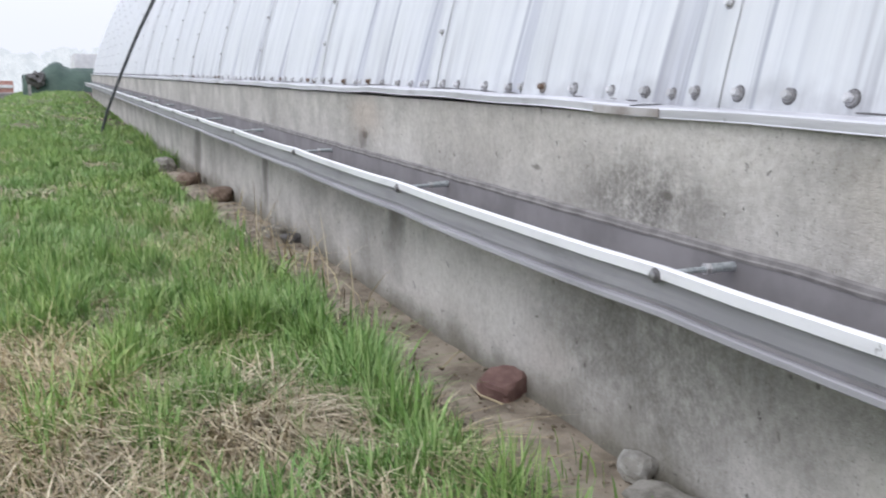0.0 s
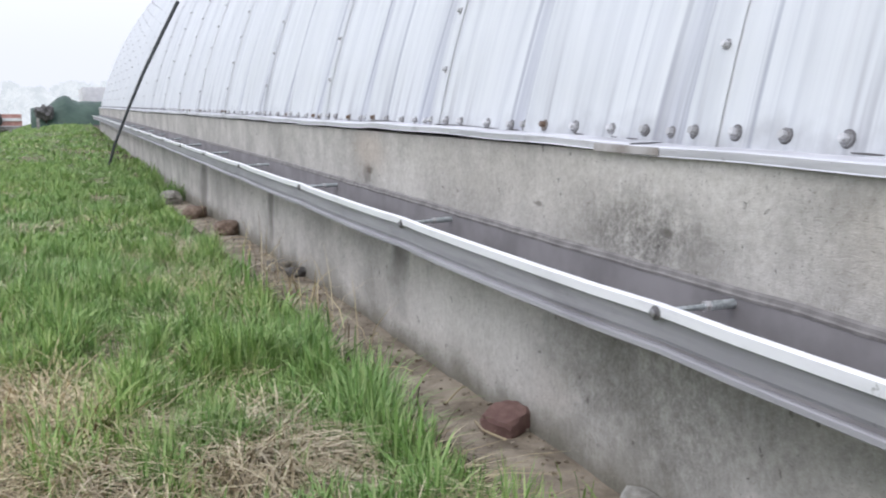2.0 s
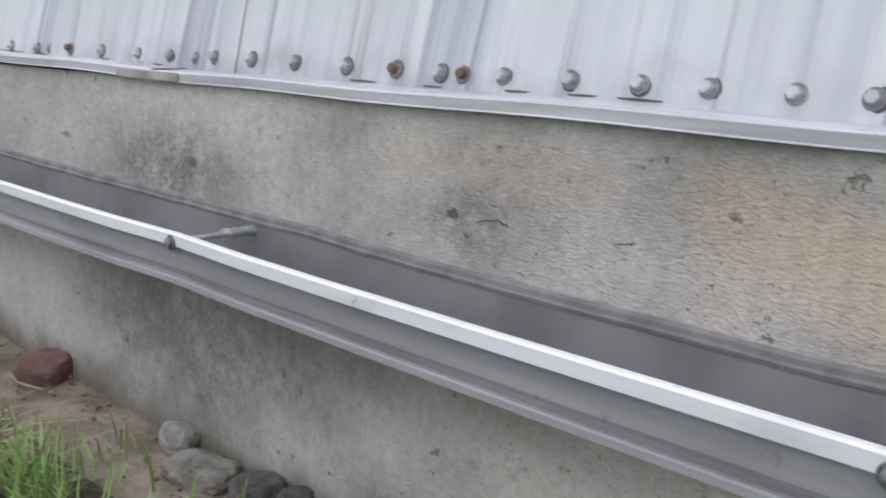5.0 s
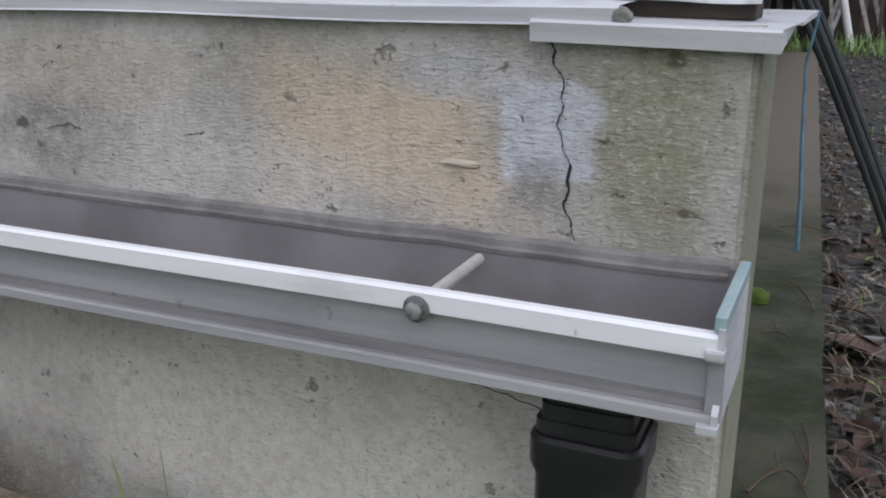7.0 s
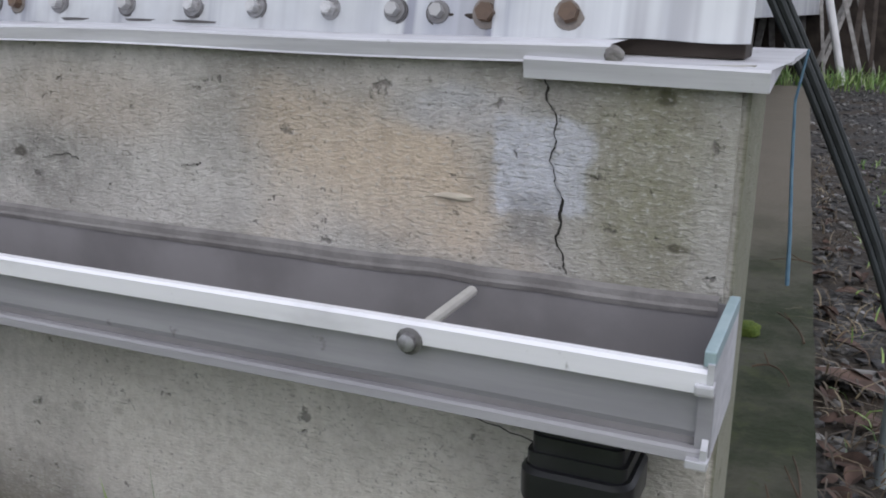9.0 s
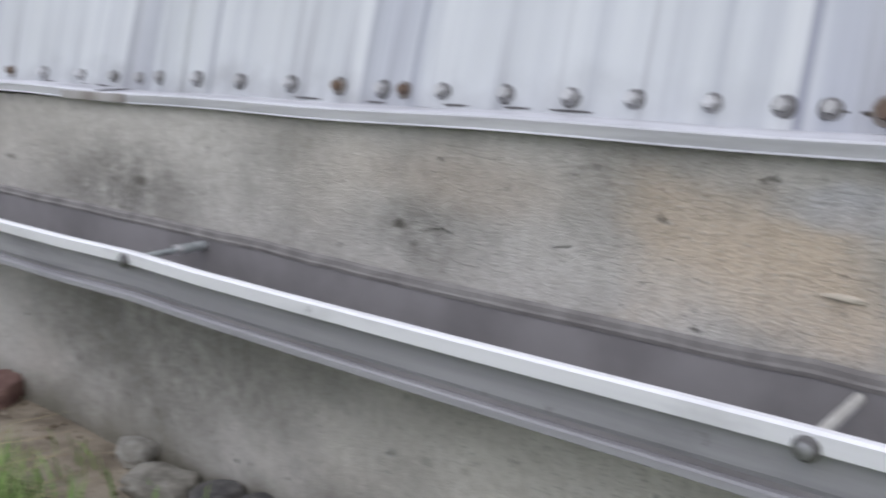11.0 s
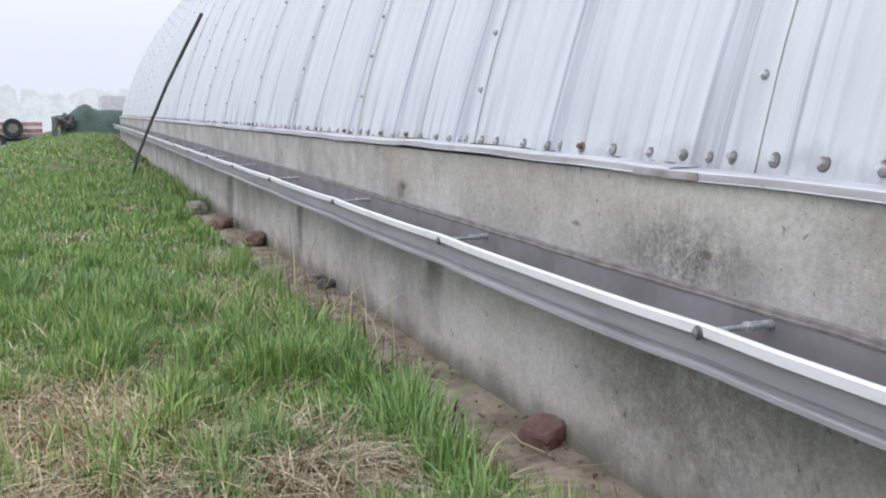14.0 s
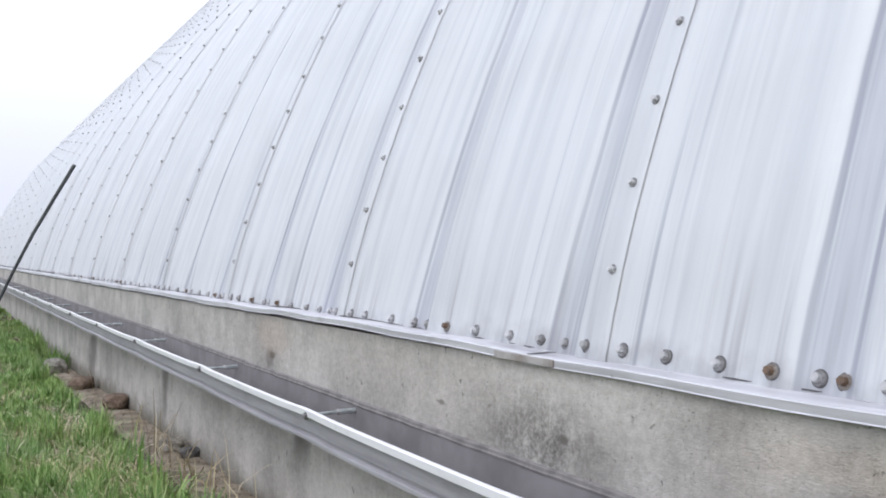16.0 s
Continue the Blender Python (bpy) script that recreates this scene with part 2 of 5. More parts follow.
def galvanised():
    k = Mat("galvanised steel sheet", 0.5, 0.3)
    s = k.noise(1.0, 5, 0.6, k.scaled(2, 26, 0.9))
    t = k.noise(1.0, 6, 0.65, k.scaled(3, 70, 1.6))
    c = k.mix(k.step(s, 0.35, 0.7), (0.66, 0.68, 0.69), (0.58, 0.6, 0.62))
    c = k.mix(k.math("MULTIPLY", k.step(t, 0.52, 0.75), 0.25), c, (0.4, 0.4, 0.44))
    # long runs of grime down the sheets
    r1 = k.step(k.noise(1.0, 3, 0.6, k.scaled(0.5, 5.5, 0.12, 0, 1.7, 0)), 0.5, 0.66)
    r2 = k.step(k.noise(1.0, 4, 0.6, k.scaled(0.5, 38, 0.3)), 0.54, 0.68)
    c = k.mix(k.math("MULTIPLY", k.math("MULTIPLY", r1, r2), 0.9), c, (0.35, 0.37, 0.42))
    c = k.mix(k.math("MULTIPLY", r2, 0.16), c, (0.4, 0.42, 0.46))
    # shade and dark reflections of the grooves put into the colour, in broken lines
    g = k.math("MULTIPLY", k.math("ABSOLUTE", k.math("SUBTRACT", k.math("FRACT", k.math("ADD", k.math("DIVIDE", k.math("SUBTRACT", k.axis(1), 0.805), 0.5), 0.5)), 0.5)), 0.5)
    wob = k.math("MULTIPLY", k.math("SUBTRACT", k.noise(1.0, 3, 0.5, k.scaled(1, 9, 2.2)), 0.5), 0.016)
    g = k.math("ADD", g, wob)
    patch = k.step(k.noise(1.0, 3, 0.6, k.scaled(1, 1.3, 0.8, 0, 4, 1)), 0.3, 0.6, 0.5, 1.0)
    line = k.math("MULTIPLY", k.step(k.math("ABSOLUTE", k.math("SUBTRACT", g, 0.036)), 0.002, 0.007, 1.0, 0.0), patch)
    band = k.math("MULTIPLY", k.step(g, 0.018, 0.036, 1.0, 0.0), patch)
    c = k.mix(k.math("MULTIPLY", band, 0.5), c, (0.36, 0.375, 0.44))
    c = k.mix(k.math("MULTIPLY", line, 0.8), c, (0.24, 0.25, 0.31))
    # soft uneven bluish-grey streaks beside the ribs, strongest near the foot
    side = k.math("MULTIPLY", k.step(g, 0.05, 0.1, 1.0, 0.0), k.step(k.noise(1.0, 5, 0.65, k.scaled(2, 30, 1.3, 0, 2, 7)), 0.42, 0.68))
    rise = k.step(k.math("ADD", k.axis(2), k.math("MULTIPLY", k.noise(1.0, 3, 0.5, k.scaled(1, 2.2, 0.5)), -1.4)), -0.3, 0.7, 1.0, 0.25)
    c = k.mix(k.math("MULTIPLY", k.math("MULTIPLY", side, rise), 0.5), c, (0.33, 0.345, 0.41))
    # drips above the bolt row
    drip = k.math("MULTIPLY", k.step(k.noise(1.0, 3, 0.6, k.scaled(1, 24, 0.6, 0, 9, 0)), 0.53, 0.66), k.step(k.math("ADD", k.axis(2), k.math("MULTIPLY", k.noise(1.0, 2, 0.5, k.scaled(1, 16, 0.1)), -0.3)), 0.36, 0.6, 1.0, 0.0))
    c = k.mix(k.math("MULTIPLY", drip, 0.6), c, (0.3, 0.3, 0.33))
    low = k.step(k.math("ADD", k.axis(2), k.math("MULTIPLY", k.noise(12, 5), -0.16)), 0.4, 0.5, 1.0, 0.0)
    c = k.mix(k.math("MULTIPLY", k.math("MULTIPLY", low, k.step(k.axis(1), 0.25, 0.75, 0.3, 1.0)), 0.7), c, (0.25, 0.25, 0.26))
    k.colour(c).rough(k.step(k.noise(5, 4), 0.3, 0.7, 0.48, 0.66))
    k.bump(k.noise(4, 4, 0.5, k.scaled(1, 1, 0.35)), 0.12, 0.02)
    return k.m


def aluminium(name, a, b, rough=0.45, metal=0.35, dirt=0.35):
    k = Mat(name, rough, metal)
    s = k.noise(1.0, 5, 0.6, k.scaled(30, 3, 60))
    c = k.mix(k.step(s, 0.35, 0.7), a, b)
    smear = k.step(k.noise(1.0, 5, 0.65, k.scaled(8, 5, 14)), 0.5, 0.72)
    c = k.mix(k.math("MULTIPLY", smear, dirt), c, k.mix(1.0, c, (0.55, 0.54, 0.55), "MULTIPLY"))
    spot = k.step(k.noise(45, 4, 0.6), 0.66, 0.74)
    c = k.mix(k.math("MULTIPLY", spot, 0.5), c, (0.12, 0.11, 0.1))
    k.colour(c).bump(k.noise(14, 4), 0.12, 0.004)
    return k.m


def bolts_mat(name, a, b, metal):
    k = Mat(name, 0.5, metal)
    k.colour(k.mix(k.step(k.noise(160, 4), 0.4, 0.65), k.mix(k.random(), a, b), b)).bump(k.noise(300, 3), 0.3, 0.001)
    return k.m


def ground_mat():
    k = Mat("soil under grass and gravel", 0.95)
    n, f = k.noise(1.1, 5), k.noise(26, 6, 0.7)
    turf = k.mix(k.step(n, 0.4, 0.6), (0.13, 0.21, 0.055), (0.25, 0.22, 0.12))
    turf = k.mix(k.step(f, 0.3, 0.6), turf, (0.075, 0.09, 0.033))
    v = k.voronoi(45)
    grit = k.ramp(v, (0.0, (0.12, 0.118, 0.115)), (0.45, (0.065, 0.063, 0.06)), (0.8, (0.022, 0.02, 0.019)))
    grit = k.mix(k.step(k.noise(1.7, 4), 0.45, 0.62), grit, (0.05, 0.038, 0.027))
    soil = k.mix(f, (0.05, 0.04, 0.025), (0.12, 0.095, 0.065))
    gravel = k.step(k.axis(0), 0.0, 0.25)
    strip = k.step(k.math("ADD", k.axis(0), k.math("MULTIPLY", k.math("SUBTRACT", f, 0.5), 0.1)), -0.26, -0.17)
    k.colour(k.mix(gravel, k.mix(strip, turf, soil), grit))
    k.bump(f, 0.6, 0.02).bump(v, 0.6, 0.015)
    return k.m


def blade_mat(name, *stops):
    k = Mat(name, 0.55)
    c = k.ramp(k.island(), *stops)
    c = k.mix(k.math("MULTIPLY", k.step(k.noise(1.3, 3), 0.4, 0.62), 0.35), c, k.mix(1.0, c, (1.25, 1.1, 0.7), "MULTIPLY"))
    k.colour(c)
    k.b.inputs["Subsurface Weight"].default_value = 0.0
    return k.m


def stone_mat(name, a, b):
    k = Mat(name, 0.9)
    c = k.mix(k.step(k.noise(30, 5, 0.6), 0.35, 0.65), a, b)
    c = k.mix(k.math("MULTIPLY", k.step(k.noise(110, 4), 0.6, 0.7), 0.5), c, (0.07, 0.06, 0.05))
    k.colour(c).bump(k.noise(60, 6, 0.7), 0.6, 0.006)
    return k.m


CONCRETE = concrete_wall()
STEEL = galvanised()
# gutter tones: lip near white, front face dark grey, bead slightly paler
LIP = aluminium("near-white gutter lip", (0.88, 0.88, 0.91), (0.82, 0.82, 0.85), 0.35, 0.0)
FLASH = aluminium("mill flashing", (0.68, 0.68, 0.71), (0.5, 0.5, 0.525), 0.48, 0.25, 0.6)
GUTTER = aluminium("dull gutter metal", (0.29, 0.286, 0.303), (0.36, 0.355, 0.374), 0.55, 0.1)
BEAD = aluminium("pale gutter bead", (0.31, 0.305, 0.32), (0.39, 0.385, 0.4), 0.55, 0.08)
GUTTER_IN = simple("grimy gutter inside", (0.19, 0.181, 0.184), (0.27, 0.258, 0.263), 6, 0.7, 0.1)
CAULK = simple("grey sealant", (0.16, 0.15, 0.145), (0.24, 0.23, 0.22), 25, 0.75, 0, 0.5, 0.004)
ZINC = bolts_mat("zinc bolt", (0.36, 0.36, 0.37), (0.2, 0.195, 0.195), 0.5)
BRIGHT = bolts_mat("bright zinc head", (0.72, 0.72, 0.73), (0.42, 0.415, 0.41), 0.6)
COUPLING = bolts_mat("bluish zinc coupling", (0.5, 0.53, 0.54), (0.3, 0.33, 0.335), 0.5)
RUST_WASHER = bolts_mat("stained washer", (0.3, 0.275, 0.25), (0.19, 0.165, 0.145), 0.3)
NAIL = bolts_mat("dull nail head", (0.2, 0.195, 0.195), (0.09, 0.085, 0.085), 0.3)
RUST = bolts_mat("rusty bolt", (0.17, 0.11, 0.07), (0.1, 0.065, 0.045), 0.1)
PALE = simple("pale sleeve", (0.6, 0.59, 0.56), (0.5, 0.49, 0.46), 40, 0.5, 0.2)
BLUISH = simple("bluish cap metal", (0.32, 0.43, 0.46), (0.4, 0.5, 0.52), 30, 0.5, 0.3)
BLACK = simple("black plastic", (0.014, 0.015, 0.017), (0.03, 0.03, 0.033), 15, 0.38, 0, 0.1)
GROUND = ground_mat()
GREEN = blade_mat("green grass", (0.0, (0.085, 0.185, 0.042)), (0.5, (0.19, 0.33, 0.09)), (1.0, (0.36, 0.47, 0.2)))
LITTER = blade_mat("dark dead litter", (0.0, (0.04, 0.03, 0.02)), (0.6, (0.1, 0.075, 0.05)), (1.0, (0.3, 0.25, 0.17)))
STRAW = blade_mat("dry grass", (0.0, (0.17, 0.125, 0.075)), (0.5, (0.42, 0.35, 0.225)), (1.0, (0.72, 0.65, 0.47)))
LEDGE = simple("earthy footing concrete", (0.19, 0.158, 0.12), (0.36, 0.31, 0.245), 11, 0.95, 0, 0.9, 0.01)
k = Mat("mossy slab concrete", 0.95)
c = k.mix(k.step(k.noise(4, 6, 0.65), 0.4, 0.62), (0.024, 0.034, 0.013), (0.08, 0.08, 0.058))
c = k.mix(k.math("MULTIPLY", k.step(k.noise(16, 5, 0.7), 0.52, 0.68), 0.6), c, (0.055, 0.075, 0.022))
c = k.mix(k.math("MULTIPLY", k.step(k.noise(60, 4, 0.7), 0.55, 0.7), 0.6), c, (0.03, 0.03, 0.022))
far = k.step(k.math("ADD", k.axis(0), k.noise(3, 4)), 1.6, 3.0)
c = k.mix(k.math("MULTIPLY", far, 0.8), c, (0.2, 0.175, 0.14))
k.colour(c).bump(k.noise(30, 6, 0.7), 0.6, 0.008)
MOSSY = k.m
RED_STONE = stone_mat("red stone", (0.15, 0.085, 0.075), (0.22, 0.135, 0.118))
GREY_STONE = stone_mat("grey stone", (0.16, 0.15, 0.13), (0.33, 0.315, 0.28))
PALE_STONE = stone_mat("pale speckled stone", (0.26, 0.25, 0.225), (0.46, 0.45, 0.42))
DARK_STONE = stone_mat("dark stone", (0.07, 0.068, 0.07), (0.15, 0.145, 0.14))
BROWN_STONE = stone_mat("brown stone", (0.13, 0.09, 0.065), (0.24, 0.18, 0.14))
STAINED = simple("stained flashing", (0.3, 0.265, 0.24), (0.5, 0.48, 0.47), 22, 0.6, 0.3)
LUMP = simple("sandy mortar", (0.46, 0.41, 0.34), (0.53, 0.48, 0.4), 40, 0.95)
CRACK = simple("crack shadow dirt", (0.02, 0.019, 0.016), (0.035, 0.032, 0.028), 30, 1.0)
CONDUIT = simple("pale bluish conduit", (0.4, 0.46, 0.5), (0.48, 0.53, 0.56), 12, 0.45)
MOSS = simple("bright moss", (0.09, 0.14, 0.02), (0.16, 0.22, 0.04), 60, 1.0, 0, 1.0, 0.01)
LEAF = simple("dead leaf", (0.07, 0.045, 0.035), (0.15, 0.095, 0.075), 30, 0.85)
RUBBER = simple("black rubber", (0.02, 0.024, 0.025), (0.035, 0.042, 0.044), 20, 0.55)
BLUE_CORD = simple("blue cord", (0.1, 0.2, 0.3), (0.16, 0.28, 0.38), 60, 0.7)
TARP = simple("dark green tarpaulin", (0.02, 0.05, 0.035), (0.045, 0.085, 0.06), 3, 0.6, 0, 0.4, 0.05)
# red lightened and greyed: the haze before the far trailer is in this colour
RED_PAINT = simple("red paint paled for haze", (0.4, 0.2, 0.17), (0.48, 0.27, 0.24), 8, 0.5)
WHITE_PAINT = simple("weathered white paint", (0.62, 0.62, 0.63), (0.72, 0.72, 0.73), 5, 0.6)
GREY_WOOD = simple("grey weathered wood", (0.2, 0.19, 0.18), (0.36, 0.35, 0.335), 14, 0.9, 0, 0.5, 0.004)
BROWN_WOOD = simple("brown stick", (0.07, 0.048, 0.032), (0.13, 0.095, 0.065), 14, 0.9, 0, 0.5, 0.004)
DARK_WOOD = simple("dark timber", (0.035, 0.027, 0.022), (0.07, 0.055, 0.045), 8, 0.9)
# haze over the far trees, put in as a pale emission
k = Mat("glowing haze colour", 1.0)
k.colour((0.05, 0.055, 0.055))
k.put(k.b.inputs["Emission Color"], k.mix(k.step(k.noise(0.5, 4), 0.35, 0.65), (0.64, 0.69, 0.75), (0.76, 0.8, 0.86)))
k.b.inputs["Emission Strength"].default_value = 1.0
HAZE_GLOW = k.m


# ---- mesh helpers ----
def mesh_of(name, bm, *mats):
    me = bpy.data.meshes.new(name)
    bmesh.ops.recalc_face_normals(bm, faces=bm.faces)
    bm.to_mesh(me)
    bm.free()
    for m in mats:
        me.materials.append(m)
    return me


def smooth(me, angle=0.6):
    me.shade_smooth()
    me.set_sharp_from_angle(angle=angle)
    return me


def arrays(name, verts, faces, *mats):
    me = bpy.data.meshes.new(name)
    me.from_pydata(verts, [], faces)
    me.update()
    for m in mats:
        me.materials.append(m)
    return me


def part(name, bm, material, parent, label=""):
    ob = new(name, bm if isinstance(bm, bpy.types.Mesh) else mesh_of(name, bm, material))
    ob.parent = parent
    return tagged(ob, label)


def thing(name, label, category, group="", kind="", at=None):
    ob = new(name)
    ob.empty_display_size = 0.05
    if at is not None:
        ob.matrix_world = at
    return tagged(ob, label, category, group, kind)


def box(x0, y0, z0, x1, y1, z1, bevel=0.0, bm=None):
    bm = bm or bmesh.new()
    r = bmesh.ops.create_cube(bm, size=1)
    for v in r["verts"]:
        v.co = ((x0 + x1) / 2 + v.co.x * (x1 - x0), (y0 + y1) / 2 + v.co.y * (y1 - y0), (z0 + z1) / 2 + v.co.z * (z1 - z0))
    if bevel:
        es = list({e for v in r["verts"] for e in v.link_edges})
        bmesh.ops.bevel(bm, geom=es, offset=bevel, segments=2, affect="EDGES", profile=0.6)
    return bm


def tube(points, radius, sides=8, bm=None, taper=None):
    """A round bar along a line of points."""
    bm = bm or bmesh.new()
    pts = [Vector(p) for p in points]
    rings = []
    for i, p in enumerate(pts):
        d = (pts[min(i + 1, len(pts) - 1)] - pts[max(i - 1, 0)]).normalized()
        a = d.cross(Vector((0.31, 0.17, 0.93))).normalized()
        b = d.cross(a)
        r = radius if taper is None else radius + (taper - radius) * i / (len(pts) - 1)
        rings.append([bm.verts.new(p + r * (math.cos(2 * math.pi * j / sides) * a + math.sin(2 * math.pi * j / sides) * b)) for j in range(sides)])
    for q, w in zip(rings, rings[1:]):
        for j in range(sides):
            bm.faces.new((q[j], q[(j + 1) % sides], w[(j + 1) % sides], w[j]))
    bm.faces.new(rings[0][::-1])
    bm.faces.new(rings[-1])
    return bm


def extrude(profile, y0, y1, steps=1, bm=None, wave=None):
    """An open strip with the (x, z) profile drawn along y. wave(y) gives a shift (dx, dz)."""
    bm = bm or bmesh.new()
    rows = []
    for i in range(steps + 1):
        y = y0 + (y1 - y0) * i / steps
        dx, dz = wave(y) if wave else (0, 0)
        rows.append([bm.verts.new((x + dx, y, z + dz)) for x, z in profile])
    for a, b in zip(rows, rows[1:]):
        for j in range(len(profile) - 1):
            bm.faces.new((a[j], a[j + 1], b[j + 1], b[j]))
    return bm


def stone(sx, sy, sz, seed, blocky=0.0):
    rnd = random.Random(seed)
    bm = bmesh.new()
    bmesh.ops.create_icosphere(bm, subdivisions=3, radius=1)
    off = Vector((rnd.random() * 50, rnd.random() * 50, rnd.random() * 50))
    for v in bm.verts:
        p = v.co.copy()
        if blocky:
            m = max(abs(p.x), abs(p.y), abs(p.z))
            p = p.lerp(p / m * 0.86, blocky)
        q = 1 - 0.75 * blocky
        p *= 1 + q * (0.3 * noise.noise(p * 1.3 + off) + 0.14 * noise.noise(p * 3.3 + off)) + 0.04 * noise.noise(p * 8 + off)
        v.co = (p.x * sx / 2, p.y * sy / 2, p.z * sz / 2)
    return bm


# ---- the shape of the shell and of the ground ----
def shell_curve():
    """(x, z, angle from the vertical) along the arch, every 2 cm, from the foot to the ridge."""
    pts, x, z, s = [], 0.049, 0.528, 0.0
    while True:
        a = 14 + 11.3 * s if s < 2.3 else 40.0 + 0.3 * (s - 2.3) if s < 7.4 else 41.5 + (s - 7.4) * 24
        pts.append((x, z, radians(a)))
        if a >= 89:
            return pts
        x, z, s = x + 0.02 * math.sin(radians(a)), z + 0.02 * math.cos(radians(a)), s + 0.02


CURVE = shell_curve()
RIDGE = CURVE[-1][0]
END = 19.2


def shell(s):
    return CURVE[min(int(round(s / 0.02)), len(CURVE) - 1)]


def rib(y):
    """How far the sheet stands out at y: pans that slant outwards over each half metre, a deep groove between them, shallow flutes."""
    u = (y - 0.8) % 0.5
    d = 0.0011 * math.cos(2 * math.pi * y / 0.125) + 0.0007 * math.cos(2 * math.pi * y / 0.0625)
    if y > 0.8:
        d += 0.022 * (min(max((u - 0.03) / 0.38, 0), 1) if u < 0.41 else (0.5 - u) / 0.09)
    g = abs((y - 0.805 + 0.25) % 0.5 - 0.25)
    k = min(max((0.054 - g) / 0.022, 0), 1)
    d -= 0.0055 * k * k * (3 - 2 * k)
    k = max(0, 1 - abs(g - 0.01) / 0.012)
    d += 0.0018 * k * k
    return d


def foot(y):
    """Height of the ledge's top at the wall."""
    return float(np.interp(y, (0, 1.1, 2, 3, 5, 7.5), (-0.022, -0.018, -0.02, -0.012, -0.035, -0.07)))


def earth(x, y):
    z = float(np.interp(y, (0, 3, 5, 7.5, 9.5, 13, 20), (-0.03, -0.02, -0.04, -0.055, -0.012, 0.03, 0.105)))
    if -0.16 < x < 0.05 and 0.65 < y < 8:
        z -= 0.045
    if y > 10:
        z -= 0.012 * max(0, y - 33)
    if y > 5:
        z -= 0.27 * min(max(0, -x - 0.8), 6) * min((y - 5) / 22, 1)
    if x < -0.2:
        z += 0.02 * noise.noise((x * 1.7, y * 1.7, 3)) + 0.012 * noise.noise((x * 6, y * 6, 8)) + 0.02 * min(1, (-0.2 - x) / 0.15) * (1 if y < 6 else 0.5)
    if x > 0.1 and y < 1.5:
        z -= 0.035 * min(1, (x - 0.1) / 0.2) - 0.006 * noise.noise((x * 9, y * 9, 0))
    return z


# ---- ground ----
def graded(lo, hi, mid, fine, n):
    t = np.linspace(-1, 1, n)
    g = np.sign(t) * (fine * np.abs(t) + np.abs(t) ** 5)
    return [mid + (v / (1 + fine)) * ((hi - mid) if v > 0 else (mid - lo)) for v in g]


GX, GY = graded(-900, 900, -0.5, 0.006, 161), graded(-900, 2500, 2.0, 0.006, 221)
ground = new("ground", arrays("ground", [(x, y, earth(x, y) if abs(x) < 60 and abs(y) < 90 else -2.7) for y in GY for x in GX],
             [(j * 161 + i, j * 161 + i + 1, (j + 1) * 161 + i + 1, (j + 1) * 161 + i) for j in range(220) for i in range(160)], GROUND))
ground.data.shade_smooth()
tagged(ground, "grassy ground running into dark wet gravel", "ground", kind="structure")


# ---- concrete base wall ----
def wall_mesh():
    bm = box(0, 0.058, -0.3, 0.12, END, 0.5172)
    for e in [e for e in bm.edges if abs(e.verts[0].co.y - 0.058) < 1e-4 and abs(e.verts[1].co.y - 0.058) < 1e-4 and e.verts[0].co.x < 0.01 and e.verts[1].co.x < 0.01]:
        bmesh.ops.bevel(bm, geom=[e], offset=0.006, segments=2, affect="EDGES")
    return bm


wall = new("wall_side", mesh_of("wall_side", wall_mesh(), CONCRETE))
tagged(wall, "weathered grey concrete base wall with stains and a crack", "wall", kind="structure")

# the end and far side close the shed
back = new("wall_far", mesh_of("wall_far", box(2 * RIDGE - 0.2, 0.058, -0.3, 2 * RIDGE, END, 0.524), CONCRETE))
tagged(back, "grey concrete base wall of the far side", "wall", kind="structure")


def crack_mesh():
    rnd = random.Random(5)
    bm = bmesh.new()
    rows = []
    for i in range(61):
        u = i / 60
        z = 0.512 - 0.157 * u
        y = 0.203 - 0.02 * u + 0.003 * math.sin(u * 17) + 0.0015 * math.sin(u * 47) + rnd.uniform(-0.0008, 0.0008)
        w = 0.00025 + 0.0005 * max(0, math.sin(u * 9 + 0.6)) + (0.0007 if 0.62 < u < 0.75 else 0)
        rows.append([bm.verts.new((-0.0012, y - w, z)), bm.verts.new((-0.0012, y + w, z + 0.001)), bm.verts.new((0.004, y + w * 0.5, z)), bm.verts.new((0.004, y - w * 0.5, z))])
    for a, b in zip(rows, rows[1:]):
        for j in range(4):
            bm.faces.new((a[j], a[(j + 1) % 4], b[(j + 1) % 4], b[j]))
    bm.faces.new(rows[0]), bm.faces.new(rows[-1])
    return bm


part("crack", crack_mesh(), CRACK, wall, "dark jagged crack")



def hairline(points, w):
    """A fine jagged crack along (y, z) points."""
    rnd = random.Random(len(points))
    bm = bmesh.new()
    rows = []
    for (ya, za), (yb, zb) in zip(points, points[1:]):
        for i in range(6):
            u = i / 6
            y, z = ya + (yb - ya) * u + rnd.uniform(-0.002, 0.002), za + (zb - za) * u + rnd.uniform(-0.0015, 0.0015)
            h = w * rnd.uniform(0.3, 1)
            rows.append([bm.verts.new((-0.0012, y, z - h)), bm.verts.new((-0.0012, y, z + h)), bm.verts.new((0.003, y, z))])
    for a, b in zip(rows, rows[1:]):
        for j in range(3):
            bm.faces.new((a[j], a[(j + 1) % 3], b[(j + 1) % 3], b[j]))
    return bm


